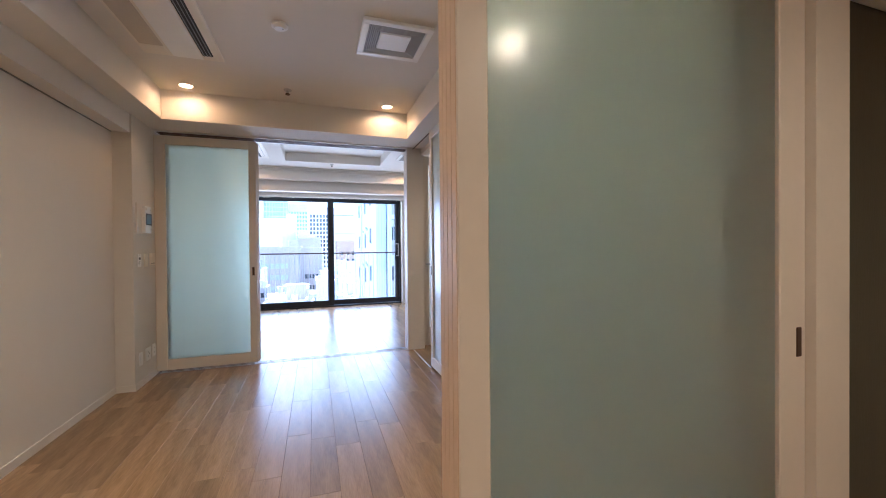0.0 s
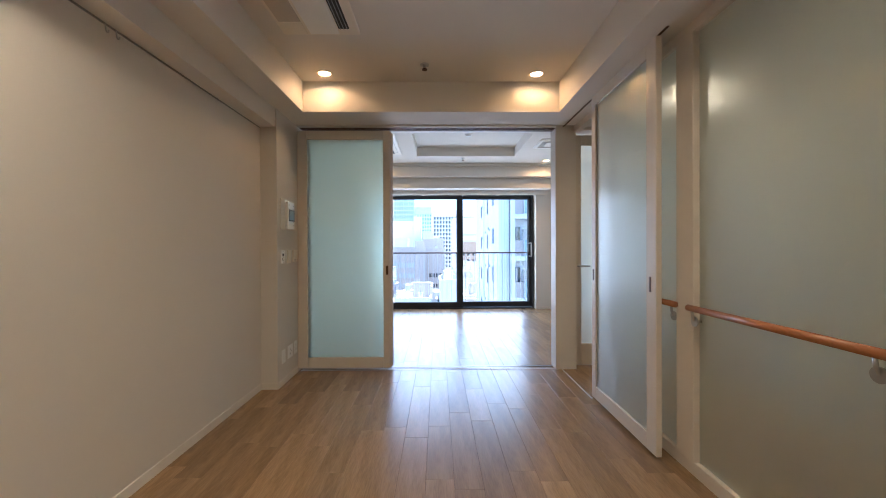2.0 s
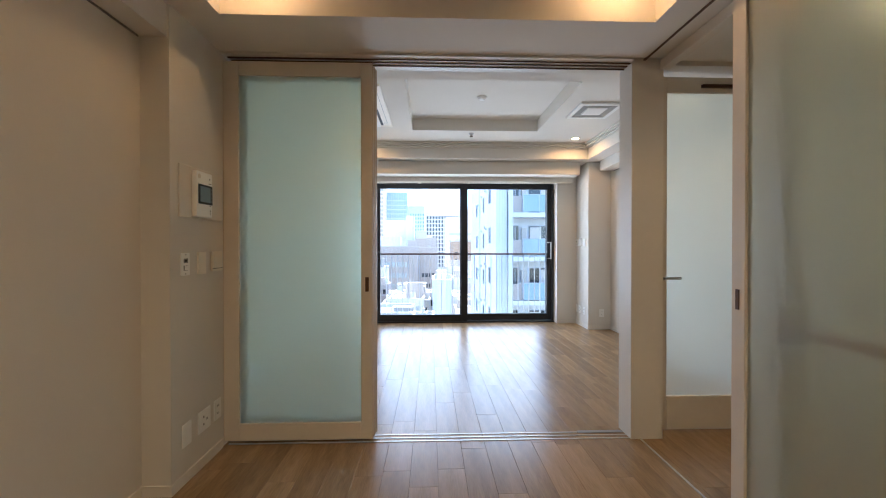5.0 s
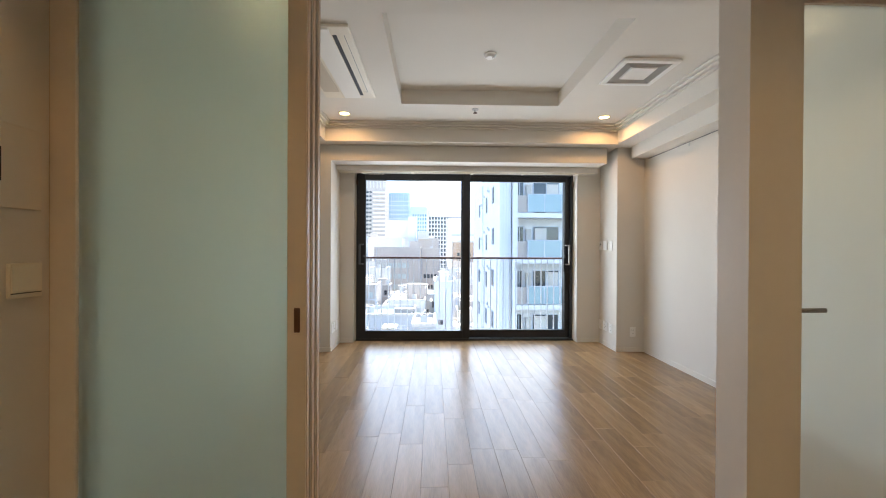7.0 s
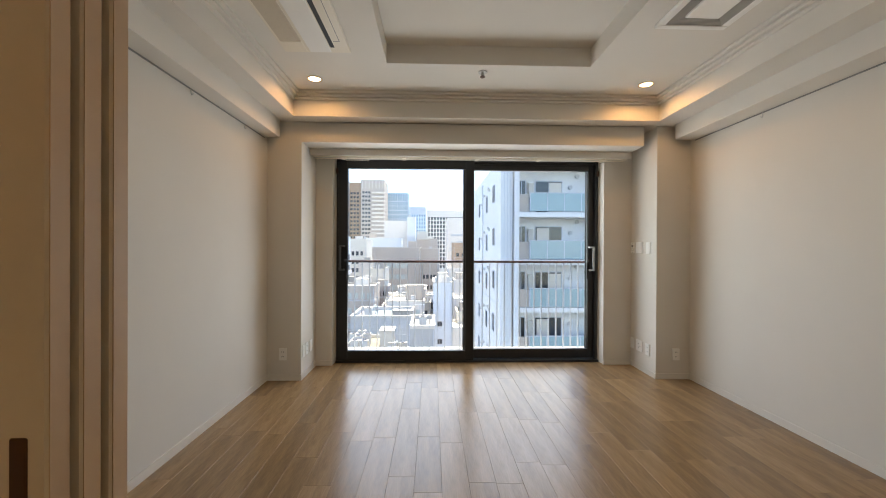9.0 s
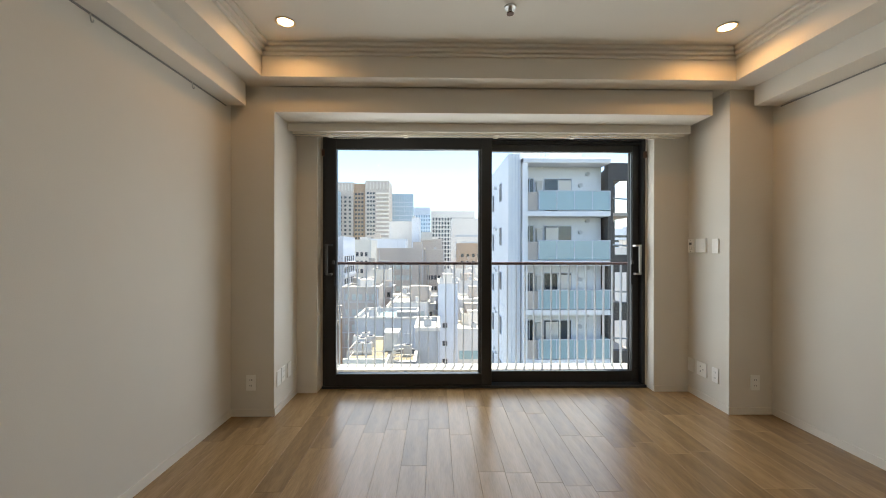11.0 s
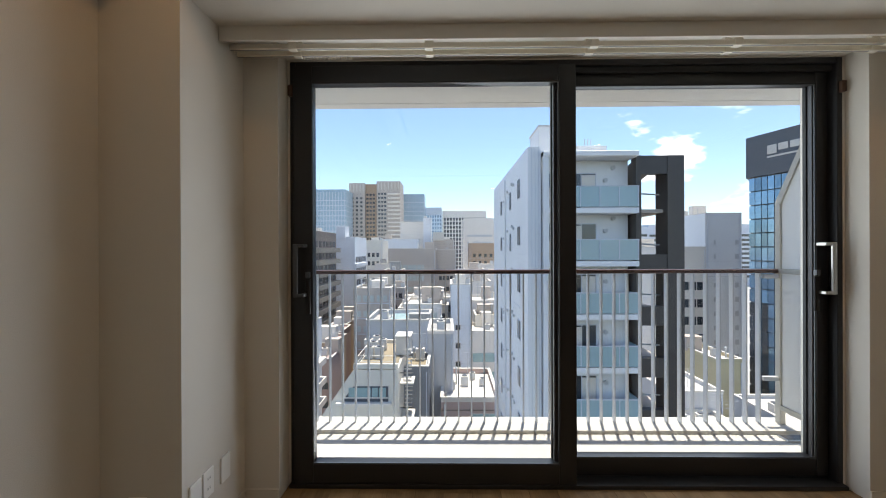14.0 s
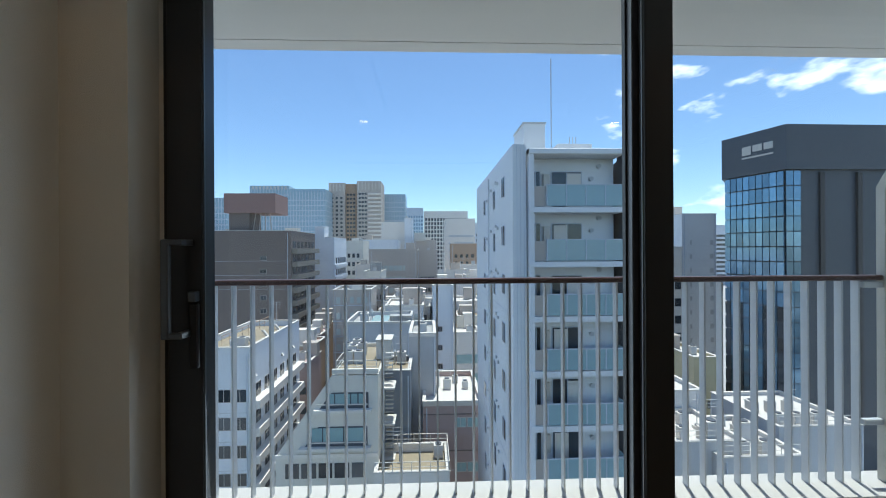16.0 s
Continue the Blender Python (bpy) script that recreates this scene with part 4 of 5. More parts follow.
for k, z in enumerate(FL):
    put(ap, "balcony_slab", 5.3, 1.32, 0.30, P_WHITE, 8.27, 24.7, z - 0.30)
    bal = put(ap, "balcony_glass", 4.35, 0.05, 1.12, G_RAIL, 8.74, 23.45, z + 0.06)
    for j in range(5):
        p = new("glass_joint", piece("glass_joint", 0.05, 0.08, 1.14, P_HAZE))
        p.parent = bal
        p.location = (-2.15 + j * 1.075, 0.01, 0)
    p = new("top_rail", piece("top_rail", 4.40, 0.09, 0.05, P_HAZE))
    p.parent = bal
    p.location = (0, 0.02, 1.12)
    side = put(ap, "balcony_side_glass", 1.2, 0.05, 1.12, G_RAIL, 10.92, 24.1, z + 0.06, 90)
    put(ap, "slat_railing", 0.62, 0.04, 1.10, P_TAUPE, 6.23, 23.55, z + 0.04)
    windows(ap, "f", 24.7, 6.05, 6.55, 1, (z + 0.15,), 0.5, 2.0, G_DARK, P_HAZE)
    windows(ap, "f", 24.7, 7.25, 9.0, 1, (z + 0.08,), 1.7, 2.05, G_DARK, P_HAZE)
    cu = put(ap, "curtain", 0.8, 0.02, 1.95, P_PALE, 7.75 if k % 2 else 8.55, 24.62, z + 0.1)
    part("water_heater", B(6.72, 7.08, 24.45, 24.7, z + 1.0, z + 2.0, bevel=0.02), P_ROOFW, ap)
    for vx, vz in ((9.55, 1.75), (10.0, 2.48)):
        part("vent_cap", cyl(bmesh.new(), (vx, 24.55, z + vz), (vx, 24.71, z + vz), 0.13, 12), P_GREY, ap)
    windows(ap, "l", 4.80, 26.0, 26.9, 1, (z + 0.95,), 0.75, 1.15, G_DARK, P_HAZE)
    windows(ap, "l", 4.80, 29.4, 30.2, 1, (z + 0.55,), 0.6, 1.2, G_DARK, P_HAZE)
    windows(ap, "l", 4.80, 34.0, 34.9, 1, (z + 0.55,), 0.7, 1.1, G_DARK, P_HAZE)
    for vy, vz in ((28.3, 2.1), (29.0, 2.25), (33.0, 1.5), (31.0, 2.0)):
        part("vent_cap", cyl(bmesh.new(), (4.69, vy, z + vz), (4.81, vy, z + vz), 0.11, 10), P_GREY, ap)
    if k % 3 == 2:
        part("joint", B(4.785, 4.80, 23.75, 39.8, z - 0.02, z + 0.02), P_HAZE, ap)
part("drain_pipe", cyl(bmesh.new(), (4.71, 32.0, GZ), (4.71, 32.0, 6.6), 0.06, 8), P_WHITE, ap)

# dark steel stair frame beside it
sf = thing("stair_tower", "dark grey open stair tower with concrete landings", "stair tower", (0, 0, 0))
for x, y in ((11.05, 24.0), (13.05, 24.0), (11.05, 29.0), (13.05, 29.0)):
    part("column", B(x - (0.2 if x > 12 else 0), x + (0.75 if x > 12 else 0.3), y, y + (1.3 if x > 12 else 0.6), GZ, 6.6), P_STEELD, sf)
for k, z in enumerate(FL):
    part("beam", B(11.35, 12.85, 24.05, 24.5, z + 2.0 if k == 0 else z - 0.75, z + 3.05 if k == 0 else z + 0.35), P_STEELD, sf)
    part("landing", B(11.1, 13.3, 24.5, 28.9, z - 0.2, z), P_TAUPE, sf)
    part("stair_flight", prism_x(((25.0, z), (25.5, z), (28.6, z - 1.45), (28.1, z - 1.45)), 11.3, 12.3), P_PALE, sf)
    part("handrail", tube(bmesh.new(), [(11.2, 24.9, z + 1.0), (12.9, 24.9, z + 0.9)], 0.05, 6), P_GREY, sf)
part("back_wall", B(11.05, 11.2, 24.6, 29.0, GZ, 6.0), P_STEELD, sf)
part("raked_ceiling", prism_x(((24.5, 6.55), (24.5, 6.25), (29.0, 5.3), (29.0, 5.6)), 11.3, 12.85), P_STEELD, sf)

# glazed office block with a slate crown
of = thing("office_block", "dark slate office block with a blue glass side", "building", (0, 0, 0))


def prism_z(pts, z0, z1):
    bm = bmesh.new()
    a = [bm.verts.new((x, y, z0)) for x, y in pts]
    b = [bm.verts.new((x, y, z1)) for x, y in pts]
    bm.faces.new(a[::-1])
    bm.faces.new(b)
    for k in range(len(pts)):
        bm.faces.new((a[k], a[(k + 1) % len(pts)], b[(k + 1) % len(pts)], b[k]))
    return bm


OC, OL = Vector((45.5, 50.0)), Vector((43.2, 57.3))
part("crown", prism_z(((45.4, 49.8), (75, 50.2), (75, 72), (57, 72), (43.0, 57.5)), 11.2, 16.9), P_SLATE, of)
part("wall", prism_z(((45.9, 50.3), (75, 50.7), (75, 71), (57, 71), (43.5, 57.3)), GZ, 11.2), P_SLATE, of)
for k in range(4):
    part("slot", B(50.2 + k * 5.0, 50.8 + k * 5.0, 50.1, 50.9, GZ, 10.9), P_STEELD, of)
side = (OL - OC).normalized()
ang = math.degrees(math.atan2(side.y, side.x))
for r in range(22):
    z = 8.35 - r * 1.95
    for c in range(9):
        m = OC + side * (0.45 + c * 0.82) + Vector((0.12, 0.25))
        o = put(of, "glass_panel", 0.72, 0.18, 1.78, G_BLUE if r < 9 or c % 2 else G_DARK, m.x, m.y, z + 0.9, ang + 180)
for c in range(2):
    for r in range(22):
        put(of, "glass_panel", 0.90, 0.12, 1.80, G_BLUE, 46.2 + c * 1.0, 50.32, 9.25 - r * 1.95)
sg = part("sign", B(-1.9, 1.9, -0.1, 0.0, -0.22, 0.0), P_ROOFW, of, "white raised sign strokes")
q = OC + side * 3.2 + Vector((-0.12, -0.05))
sg.matrix_basis = pose(q.x, q.y, 13.7, 0, 0, ang + 180)
for x0_, x1_, z0_, z1_ in ((-1.9, -0.75, 0.25, 1.45), (-0.55, 0.6, 0.55, 1.45), (0.8, 1.9, 0.55, 1.45)):
    part("stroke", B(x0_, x1_, -0.1, 0.0, z0_, z1_, bevel=0.04), P_ROOFW, sg)


def prism_y(pts, y0, y1):
    """A slab across y with the outline pts in x and z."""
    bm = bmesh.new()
    a = [bm.verts.new((x, y0, z)) for x, z in pts]
    b = [bm.verts.new((x, y1, z)) for x, z in pts]
    bm.faces.new(a)
    bm.faces.new(b[::-1])
    for k in range(len(pts)):
        bm.faces.new((a[k], a[(k + 1) % len(pts)], b[(k + 1) % len(pts)], b[k]))
    return bm


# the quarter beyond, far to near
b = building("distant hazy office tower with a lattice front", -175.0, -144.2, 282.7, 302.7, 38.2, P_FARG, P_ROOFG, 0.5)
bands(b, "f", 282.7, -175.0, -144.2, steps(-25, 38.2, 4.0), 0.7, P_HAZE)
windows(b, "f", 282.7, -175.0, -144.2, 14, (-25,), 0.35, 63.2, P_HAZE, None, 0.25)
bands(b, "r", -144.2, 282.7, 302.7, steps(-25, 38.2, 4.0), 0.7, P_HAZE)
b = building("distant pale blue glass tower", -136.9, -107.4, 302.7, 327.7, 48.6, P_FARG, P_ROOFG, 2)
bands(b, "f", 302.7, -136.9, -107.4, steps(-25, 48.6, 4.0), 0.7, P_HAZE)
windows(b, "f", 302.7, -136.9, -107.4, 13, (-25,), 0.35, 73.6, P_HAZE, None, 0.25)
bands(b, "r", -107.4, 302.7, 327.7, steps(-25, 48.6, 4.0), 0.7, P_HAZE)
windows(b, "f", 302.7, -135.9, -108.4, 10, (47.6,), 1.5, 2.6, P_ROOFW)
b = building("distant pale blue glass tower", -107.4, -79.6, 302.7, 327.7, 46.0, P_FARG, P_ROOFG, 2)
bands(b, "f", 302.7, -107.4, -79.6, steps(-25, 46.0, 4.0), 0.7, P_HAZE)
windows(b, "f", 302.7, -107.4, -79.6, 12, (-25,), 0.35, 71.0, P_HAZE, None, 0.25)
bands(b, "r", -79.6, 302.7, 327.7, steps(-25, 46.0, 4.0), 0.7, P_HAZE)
b = building("distant brown residential tower with balconies", -82.7, -69.4, 324.7, 349.7, 55.6, P_TAUPE, P_ROOFG, 1)
windows(b, "f", 324.7, -81.7, -70.4, 3, steps(-25, 49.6, 3.4), 1.8, 1.7)
windows(b, "f", 324.7, -82.7, -69.4, 5, (49.6,), 0.9, 6.0, P_ROOFW)
b = building("distant brown residential tower with balconies", -70.3, -60.3, 328.7, 353.7, 55.3, P_TAN, P_ROOFG, 1)
windows(b, "f", 328.7, -69.3, -61.3, 3, steps(-25, 51.3, 3.4), 1.8, 1.7)
b = building("distant brown residential tower with balconies", -59.1, -39.4, 322.7, 347.7, 56.7, P_TAUPE, P_ROOFG, 1)
windows(b, "f", 322.7, -58.1, -50.7, 3, steps(-25, 50.7, 3.4), 1.8, 1.7)
bands(b, "f", 322.7, -49.8, -39.4, steps(-25, 51.7, 3.4), 1.3, P_PALE, "balcony", 1.2)
windows(b, "f", 322.7, -59.1, -39.4, 7, (50.7,), 0.9, 6.0, P_ROOFW)
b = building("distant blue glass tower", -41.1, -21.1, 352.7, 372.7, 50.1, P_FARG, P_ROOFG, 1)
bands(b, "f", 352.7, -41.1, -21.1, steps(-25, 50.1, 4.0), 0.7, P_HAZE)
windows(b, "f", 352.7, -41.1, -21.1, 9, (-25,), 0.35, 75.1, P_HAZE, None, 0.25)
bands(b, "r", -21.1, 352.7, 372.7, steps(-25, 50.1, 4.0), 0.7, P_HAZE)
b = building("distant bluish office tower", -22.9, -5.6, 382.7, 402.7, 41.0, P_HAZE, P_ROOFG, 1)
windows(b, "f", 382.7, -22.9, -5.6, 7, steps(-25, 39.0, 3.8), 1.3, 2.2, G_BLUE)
b = building("distant white office slab with dark windows", -5.3, 40.5, 402.7, 422.7, 39.6, P_PALE, P_ROOFG, 1)
windows(b, "f", 402.7, -4.3, 39.5, 14, steps(-20, 38.6, 4.2), 2.0, 3.0)
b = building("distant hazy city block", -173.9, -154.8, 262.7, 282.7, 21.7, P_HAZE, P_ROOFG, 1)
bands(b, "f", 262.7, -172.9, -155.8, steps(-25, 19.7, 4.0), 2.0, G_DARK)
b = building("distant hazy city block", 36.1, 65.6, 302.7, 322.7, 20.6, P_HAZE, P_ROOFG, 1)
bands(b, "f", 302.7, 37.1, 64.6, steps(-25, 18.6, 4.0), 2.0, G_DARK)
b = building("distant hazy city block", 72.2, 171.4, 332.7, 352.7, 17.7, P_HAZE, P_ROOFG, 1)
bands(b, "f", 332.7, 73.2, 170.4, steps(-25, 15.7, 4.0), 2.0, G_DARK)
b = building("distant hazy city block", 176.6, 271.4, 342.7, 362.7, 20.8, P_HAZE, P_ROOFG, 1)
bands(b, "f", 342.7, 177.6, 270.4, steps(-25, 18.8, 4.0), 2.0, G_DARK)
b = building("striped grey office block", 9.4, 26.6, 222.7, 242.7, 18.2, P_PALE, P_ROOFG, 0.5)
bands(b, "f", 222.7, 11.4, 25.6, steps(-20, 15.2, 4.0), 1.2, P_GREY)
b = building("brown brick block among white roofs", 9.8, 21.6, 172.7, 182.7, 3.1, P_TAN, P_ROOFG, 0.5)
windows(b, "f", 172.7, 10.8, 20.6, 4, steps(-25, 1.1, 3.2), 1.2, 1.5)
b = building("white office block with a plain front", -24.6, -11.1, 202.7, 217.7, 14.9, P_PALE, P_ROOFW, 0.5)
b = building("narrow white service tower", -12.2, -8.2, 197.7, 205.7, 16.5, P_BLUE, P_ROOFW, 0.5)
b = building("low white office block", -31.3, -14.2, 182.7, 196.7, 5.3, P_BLUE, P_ROOFW, 0.5)
bands(b, "f", 182.7, -30.3, -15.2, steps(-25, 2.3, 3.6), 1.4, P_GREY)
b = building("grey block with a white roof sign", -7.2, 3.4, 192.7, 204.7, 5.3, P_TAUPE, P_ROOFG, 0.5)
bands(b, "f", 192.7, -6.2, 2.4, steps(-25, 3.3, 3.4), 1.5, G_DARK)
roof_box(-7.1, -1.6, 191.7, 195.7, 5.3, 9.3, P_ROOFW, "white rooftop billboard box")
b = building("beige block with few windows", -36.4, -25.4, 152.7, 167.7, 4.1, P_BEIGE, P_ROOFG, 0.5)
windows(b, "f", 152.7, -33.4, -26.4, 4, steps(-25, 2.1, 3.3), 1.0, 1.6)
b = building("taupe office block with window bands", -19.8, -3.8, 130.7, 148.7, 0.8, P_TAUPE, P_ROOFG, 0.5)
bands(b, "f", 130.7, -17.3, -7.8, steps(-28, -1.8, 3.7), 1.7, G_PALE)
windows(b, "f", 130.7, -17.3, -7.8, 6, steps(-28, -1.8, 3.7), 0.25, 1.9, P_TAUPE, None, 0.12)
b = building("taupe office block with a plain side", -3.9, 3.0, 133.7, 151.7, 0.4, P_TAUPE, P_ROOFG, 0.5)
windows(b, "f", 133.7, -2.9, 2.0, 4, steps(-28, -2.2, 3.7), 0.9, 1.4)
b = building("bluish white office block with a windowed side", -34.0, -27.1, 114.7, 130.7, 4.3, P_BLUE, P_ROOFW, 0.5)
windows(b, "r", -27.1, 115.7, 129.7, 5, steps(-30, 1.8, 3.4), 1.9, 1.7)
bands(b, "r", -27.1, 114.7, 130.7, steps(-31.2, 2.3, 3.4), 0.9, P_BLUE, "balcony", 0.5)
roof_box(-32.4, -29.8, 114.2, 118.7, 4.3, 7.8, P_BLUE)
b = building("small cream house with balconies", -19.9, -16.0, 97.7, 106.7, -9.1, P_YEL, P_ROOFG, 0.5)
bands(b, "f", 97.7, -19.4, -16.5, steps(-28, -10.1, 3.0), 1.2, P_TAUPE)
b = building("low beige block behind rooftops", -17.7, -12.8, 107.7, 119.7, -5.2, P_BEIGE, P_ROOFG, 0.5)
windows(b, "f", 107.7, -17.2, -13.3, 4, steps(-28, -7.2, 3.2), 0.9, 1.3)
b = building("dark brown tiled apartment block with balconies", -52.3, -30.3, 88.7, 106.7, 5.0, P_BROWN, P_ROOFG, 0.5)
windows(b, "f", 88.7, -36.9, -35.7, 1, steps(-30, 3.5, 2.9), 1.3, 0.9, G_DARK, P_ROOFW)
bands(b, "r", -30.3, 89.2, 106.4, steps(-31.5, 5.0, 2.9), 1.15, P_BALC, "balcony", 1.3)
windows(b, "r", -30.3, 89.5, 105.9, 6, steps(-30.2, 5.0, 2.9), 1.8, 1.5)
part("stair_head", B(-44.1, -39.7, 89.7, 95.7, 5.0, 9.5), P_BROWN, b)
part("sign_box", B(-45.0, -33.8, 89.2, 96.7, 9.5, 13.8), P_SIGN, b, "rust-brown roof sign box")
part("strut", cyl(bmesh.new(), (-39.4, 90.7, 5.0), (-38.7, 90.7, 9.5), 0.12, 6), P_TAUPE, b)
part("strut", cyl(bmesh.new(), (-38.0, 90.7, 5.0), (-37.6, 90.7, 9.5), 0.12, 6), P_TAUPE, b)
part("strut", cyl(bmesh.new(), (-36.6, 90.7, 5.0), (-36.6, 90.7, 9.5), 0.12, 6), P_TAUPE, b)
part("strut", cyl(bmesh.new(), (-35.2, 90.7, 5.0), (-35.6, 90.7, 9.5), 0.12, 6), P_TAUPE, b)
b = building("grey block with outside stairs", -57.4, -48.2, 94.7, 108.7, 2.0, P_TAUPE, P_ROOFG, 0.5)
b = building("low white roof with machines among city blocks", -9.5, 0.8, 76.7, 92.7, -10.8, P_PALE, P_ROOFW, 0.5)
roof_box(-5.6, -4.3, 79.7, 81.7, -10.8, -8.2, P_ROOFG)
ac_unit(-7.6, 82.7, -10.76, 1.1)
ac_unit(-2.0, 84.7, -10.76, 1.1)
ac_unit(-0.8, 82.7, -10.76, 1.1)
ac_unit(-3.3, 86.7, -10.76, 1.1)
ac_unit(-8.5, 80.7, -10.76, 1.1)
ac_unit(0.0, 86.7, -10.76, 1.1)
b = building("slim white tower block with small windows", 0.7, 4.0, 64.7, 74.7, -5.1, P_BLUE, P_ROOFW, 0.5)
windows(b, "f", 64.7, 1.4, 2.3, 1, steps(-30, -7.1, 3.0), 0.75, 0.8, G_DARK, P_ROOFW)
ac_unit(1.5, 66.7, -5.06, 0.9)
ac_unit(2.9, 68.7, -5.06, 0.9)
ac_unit(3.6, 66.7, -5.06, 0.9)
b = building("white house with terraces", 4.0, 8.9, 68.7, 76.7, -13.6, P_PALE, P_ROOFW, 0.5)
bands(b, "f", 68.7, 4.5, 8.4, steps(-28, -14.6, 3.2), 1.5, G_TEAL)
b = building("white terraced house with roof steps", 5.3, 11.2, 82.7, 92.7, -10.2, P_PALE, P_ROOFW, 0.5)
windows(b, "f", 82.7, 5.8, 10.7, 3, steps(-28, -11.7, 3.2), 0.9, 1.2)
b = building("beige house with a flat roof", 5.4, 10.1, 74.7, 80.7, -11.8, P_BEIGE, P_ROOFB, 0.5)
windows(b, "f", 74.7, 5.9, 9.6, 2, steps(-28, -13.3, 3.2), 0.9, 1.2)
b = building("small white block among rooftops", 5.4, 11.8, 122.7, 130.7, -5.7, P_PALE, P_ROOFW, 0.5)
windows(b, "f", 122.7, 6.2, 11.0, 4, steps(-28, -7.2, 3.1), 0.9, 1.3)
b = building("small white block among rooftops", 10.0, 17.2, 137.7, 145.7, -4.9, P_PALE, P_ROOFW, 0.5)
windows(b, "f", 137.7, 10.8, 16.4, 4, steps(-28, -6.4, 3.1), 0.9, 1.3)
b = building("small white block among rooftops", 10.6, 16.4, 112.7, 120.7, -6.8, P_PALE, P_ROOFW, 0.5)
windows(b, "f", 112.7, 11.4, 15.599999999999998, 4, steps(-28, -8.3, 3.1), 0.9, 1.3)
b = building("small white block among rooftops", 6.3, 11.6, 102.7, 110.7, -7.8, P_PALE, P_ROOFW, 0.5)
windows(b, "f", 102.7, 7.1, 10.799999999999999, 4, steps(-28, -9.3, 3.1), 0.9, 1.3)
b = building("small white block among rooftops", -23.7, -17.1, 127.7, 135.7, -4.1, P_PALE, P_ROOFW, 0.5)
windows(b, "f", 127.7, -22.9, -17.900000000000002, 4, steps(-28, -5.6, 3.1), 0.9, 1.3)
b = building("flat white-edged grey roof block", -11.3, -2.5, 55.7, 64.7, -9.4, P_GREY, P_ROOFG, 0.7)
part("skylight", B(-8.2, -5.8, 57.7, 62.7, -9.4, -8.95), G_TEAL, b, "pale skylight")
bands(b, "f", 55.7, -11.3, -2.5, (-8.9,), 0.3, P_ROOFW, "coping", 0.12)
b = building("tall plain grey slab block", -2.0, 0.8, 43.7, 50.7, -8.2, P_GREY, P_ROOFG, 0.5)
bands(b, "f", 43.7, -2.0, 0.8, (-8.0,), 0.3, P_PALE, "coping", 0.12)
b = building("mauve brick building with a white roof", -0.5, 5.4, 40.7, 50.2, -14.4, P_RUST, P_ROOFW, 0.6)
bands(b, "f", 40.7, -0.5, 5.4, (-14.2,), 0.5, P_ROOFW, "coping", 0.1)
windows(b, "f", 40.7, 2.6, 5.0, 2, (-16.3, -20.7), 1.0, 0.85, G_TEAL, P_ROOFW)
bands(b, "f", 40.7, -0.5, 5.4, (-15.1, -18.7), 0.1, P_BROWN, "joint", 0.05)
ac_unit(0.1, 46.7, -14.36, 0.6)
ac_unit(0.7, 44.7, -14.36, 0.6)
ac_unit(3.1, 47.7, -14.36, 0.6)
ac_unit(4.1, 45.7, -14.36, 0.6)
sb = thing("building", "beige setback office building with a raked side", "building", (0, 0, 0))
part("wall", prism_y(((-7.9, -9.1), (-4.1, -9.1), (-4.1, -27.3), (-12.5, -27.3), (-12.5, -15.7)), 34.7, 43.7), P_BEIGE, sb)
part("roof", B(-7.7, -4.3, 35.0, 43.4, -9.0, -8.95), P_ROOFB, sb)
part("parapet", B(-7.9, -4.1, 34.70, 34.95, -9.0, -8.6), P_BEIGE, sb)
part("parapet", B(-7.9, -4.1, 43.45, 43.70, -9.0, -8.6), P_BEIGE, sb)
# thin slate sheets on the wall face carry the terraces' shade
rec = part("terrace_shade", prism_y(((-7.9, -10.5), (-4.9, -10.5), (-4.9, -11.8), (-8.9, -11.8)), 34.65, 34.71), P_SLATE, sb, "dark sheet for the shade in the terrace")
part("window", B(-8.3, -7.7, 34.60, 34.66, -11.4, -10.6), G_TEAL, sb)
part("window", B(-7.6, -7.0, 34.60, 34.66, -11.4, -10.6), G_TEAL, sb)
part("window", B(-7.0, -6.4, 34.60, 34.66, -11.4, -10.6), G_TEAL, sb)
part("window", B(-6.3, -5.8, 34.60, 34.66, -11.4, -10.6), G_TEAL, sb)
part("window", B(-5.7, -5.1, 34.60, 34.66, -11.4, -10.6), G_TEAL, sb)
part("rail", B(-9.0, -4.9, 34.30, 34.34, -11.4, -11.3), P_ROOFW, sb)
part("ledge", B(-9.3, -4.6, 34.20, 34.70, -12.0, -11.8), P_PALE, sb)
rec = part("terrace_shade", prism_y(((-9.0, -13.3), (-5.0, -13.3), (-5.0, -14.9), (-10.1, -14.9)), 34.65, 34.71), P_SLATE, sb, "dark sheet for the shade in the terrace")
part("window", B(-9.5, -8.7, 34.60, 34.66, -14.5, -13.4), G_TEAL, sb)
part("window", B(-8.6, -7.8, 34.60, 34.66, -14.5, -13.4), G_TEAL, sb)
part("window", B(-7.8, -7.0, 34.60, 34.66, -14.5, -13.4), G_TEAL, sb)
part("window", B(-6.9, -6.1, 34.60, 34.66, -14.5, -13.4), G_TEAL, sb)
part("window", B(-6.1, -5.3, 34.60, 34.66, -14.5, -13.4), G_TEAL, sb)
part("rail", B(-10.2, -5.0, 34.30, 34.34, -14.5, -14.4), P_ROOFW, sb)
part("ledge", B(-10.5, -4.7, 34.20, 34.70, -15.1, -14.9), P_PALE, sb)
part("window", B(-11.7, -10.6, 34.64, 34.72, -17.5, -16.3), G_DARK, sb)
part("window", B(-10.4, -9.2, 34.64, 34.72, -17.5, -16.3), G_DARK, sb)
part("window", B(-9.0, -7.9, 34.64, 34.72, -17.5, -16.3), G_DARK, sb)
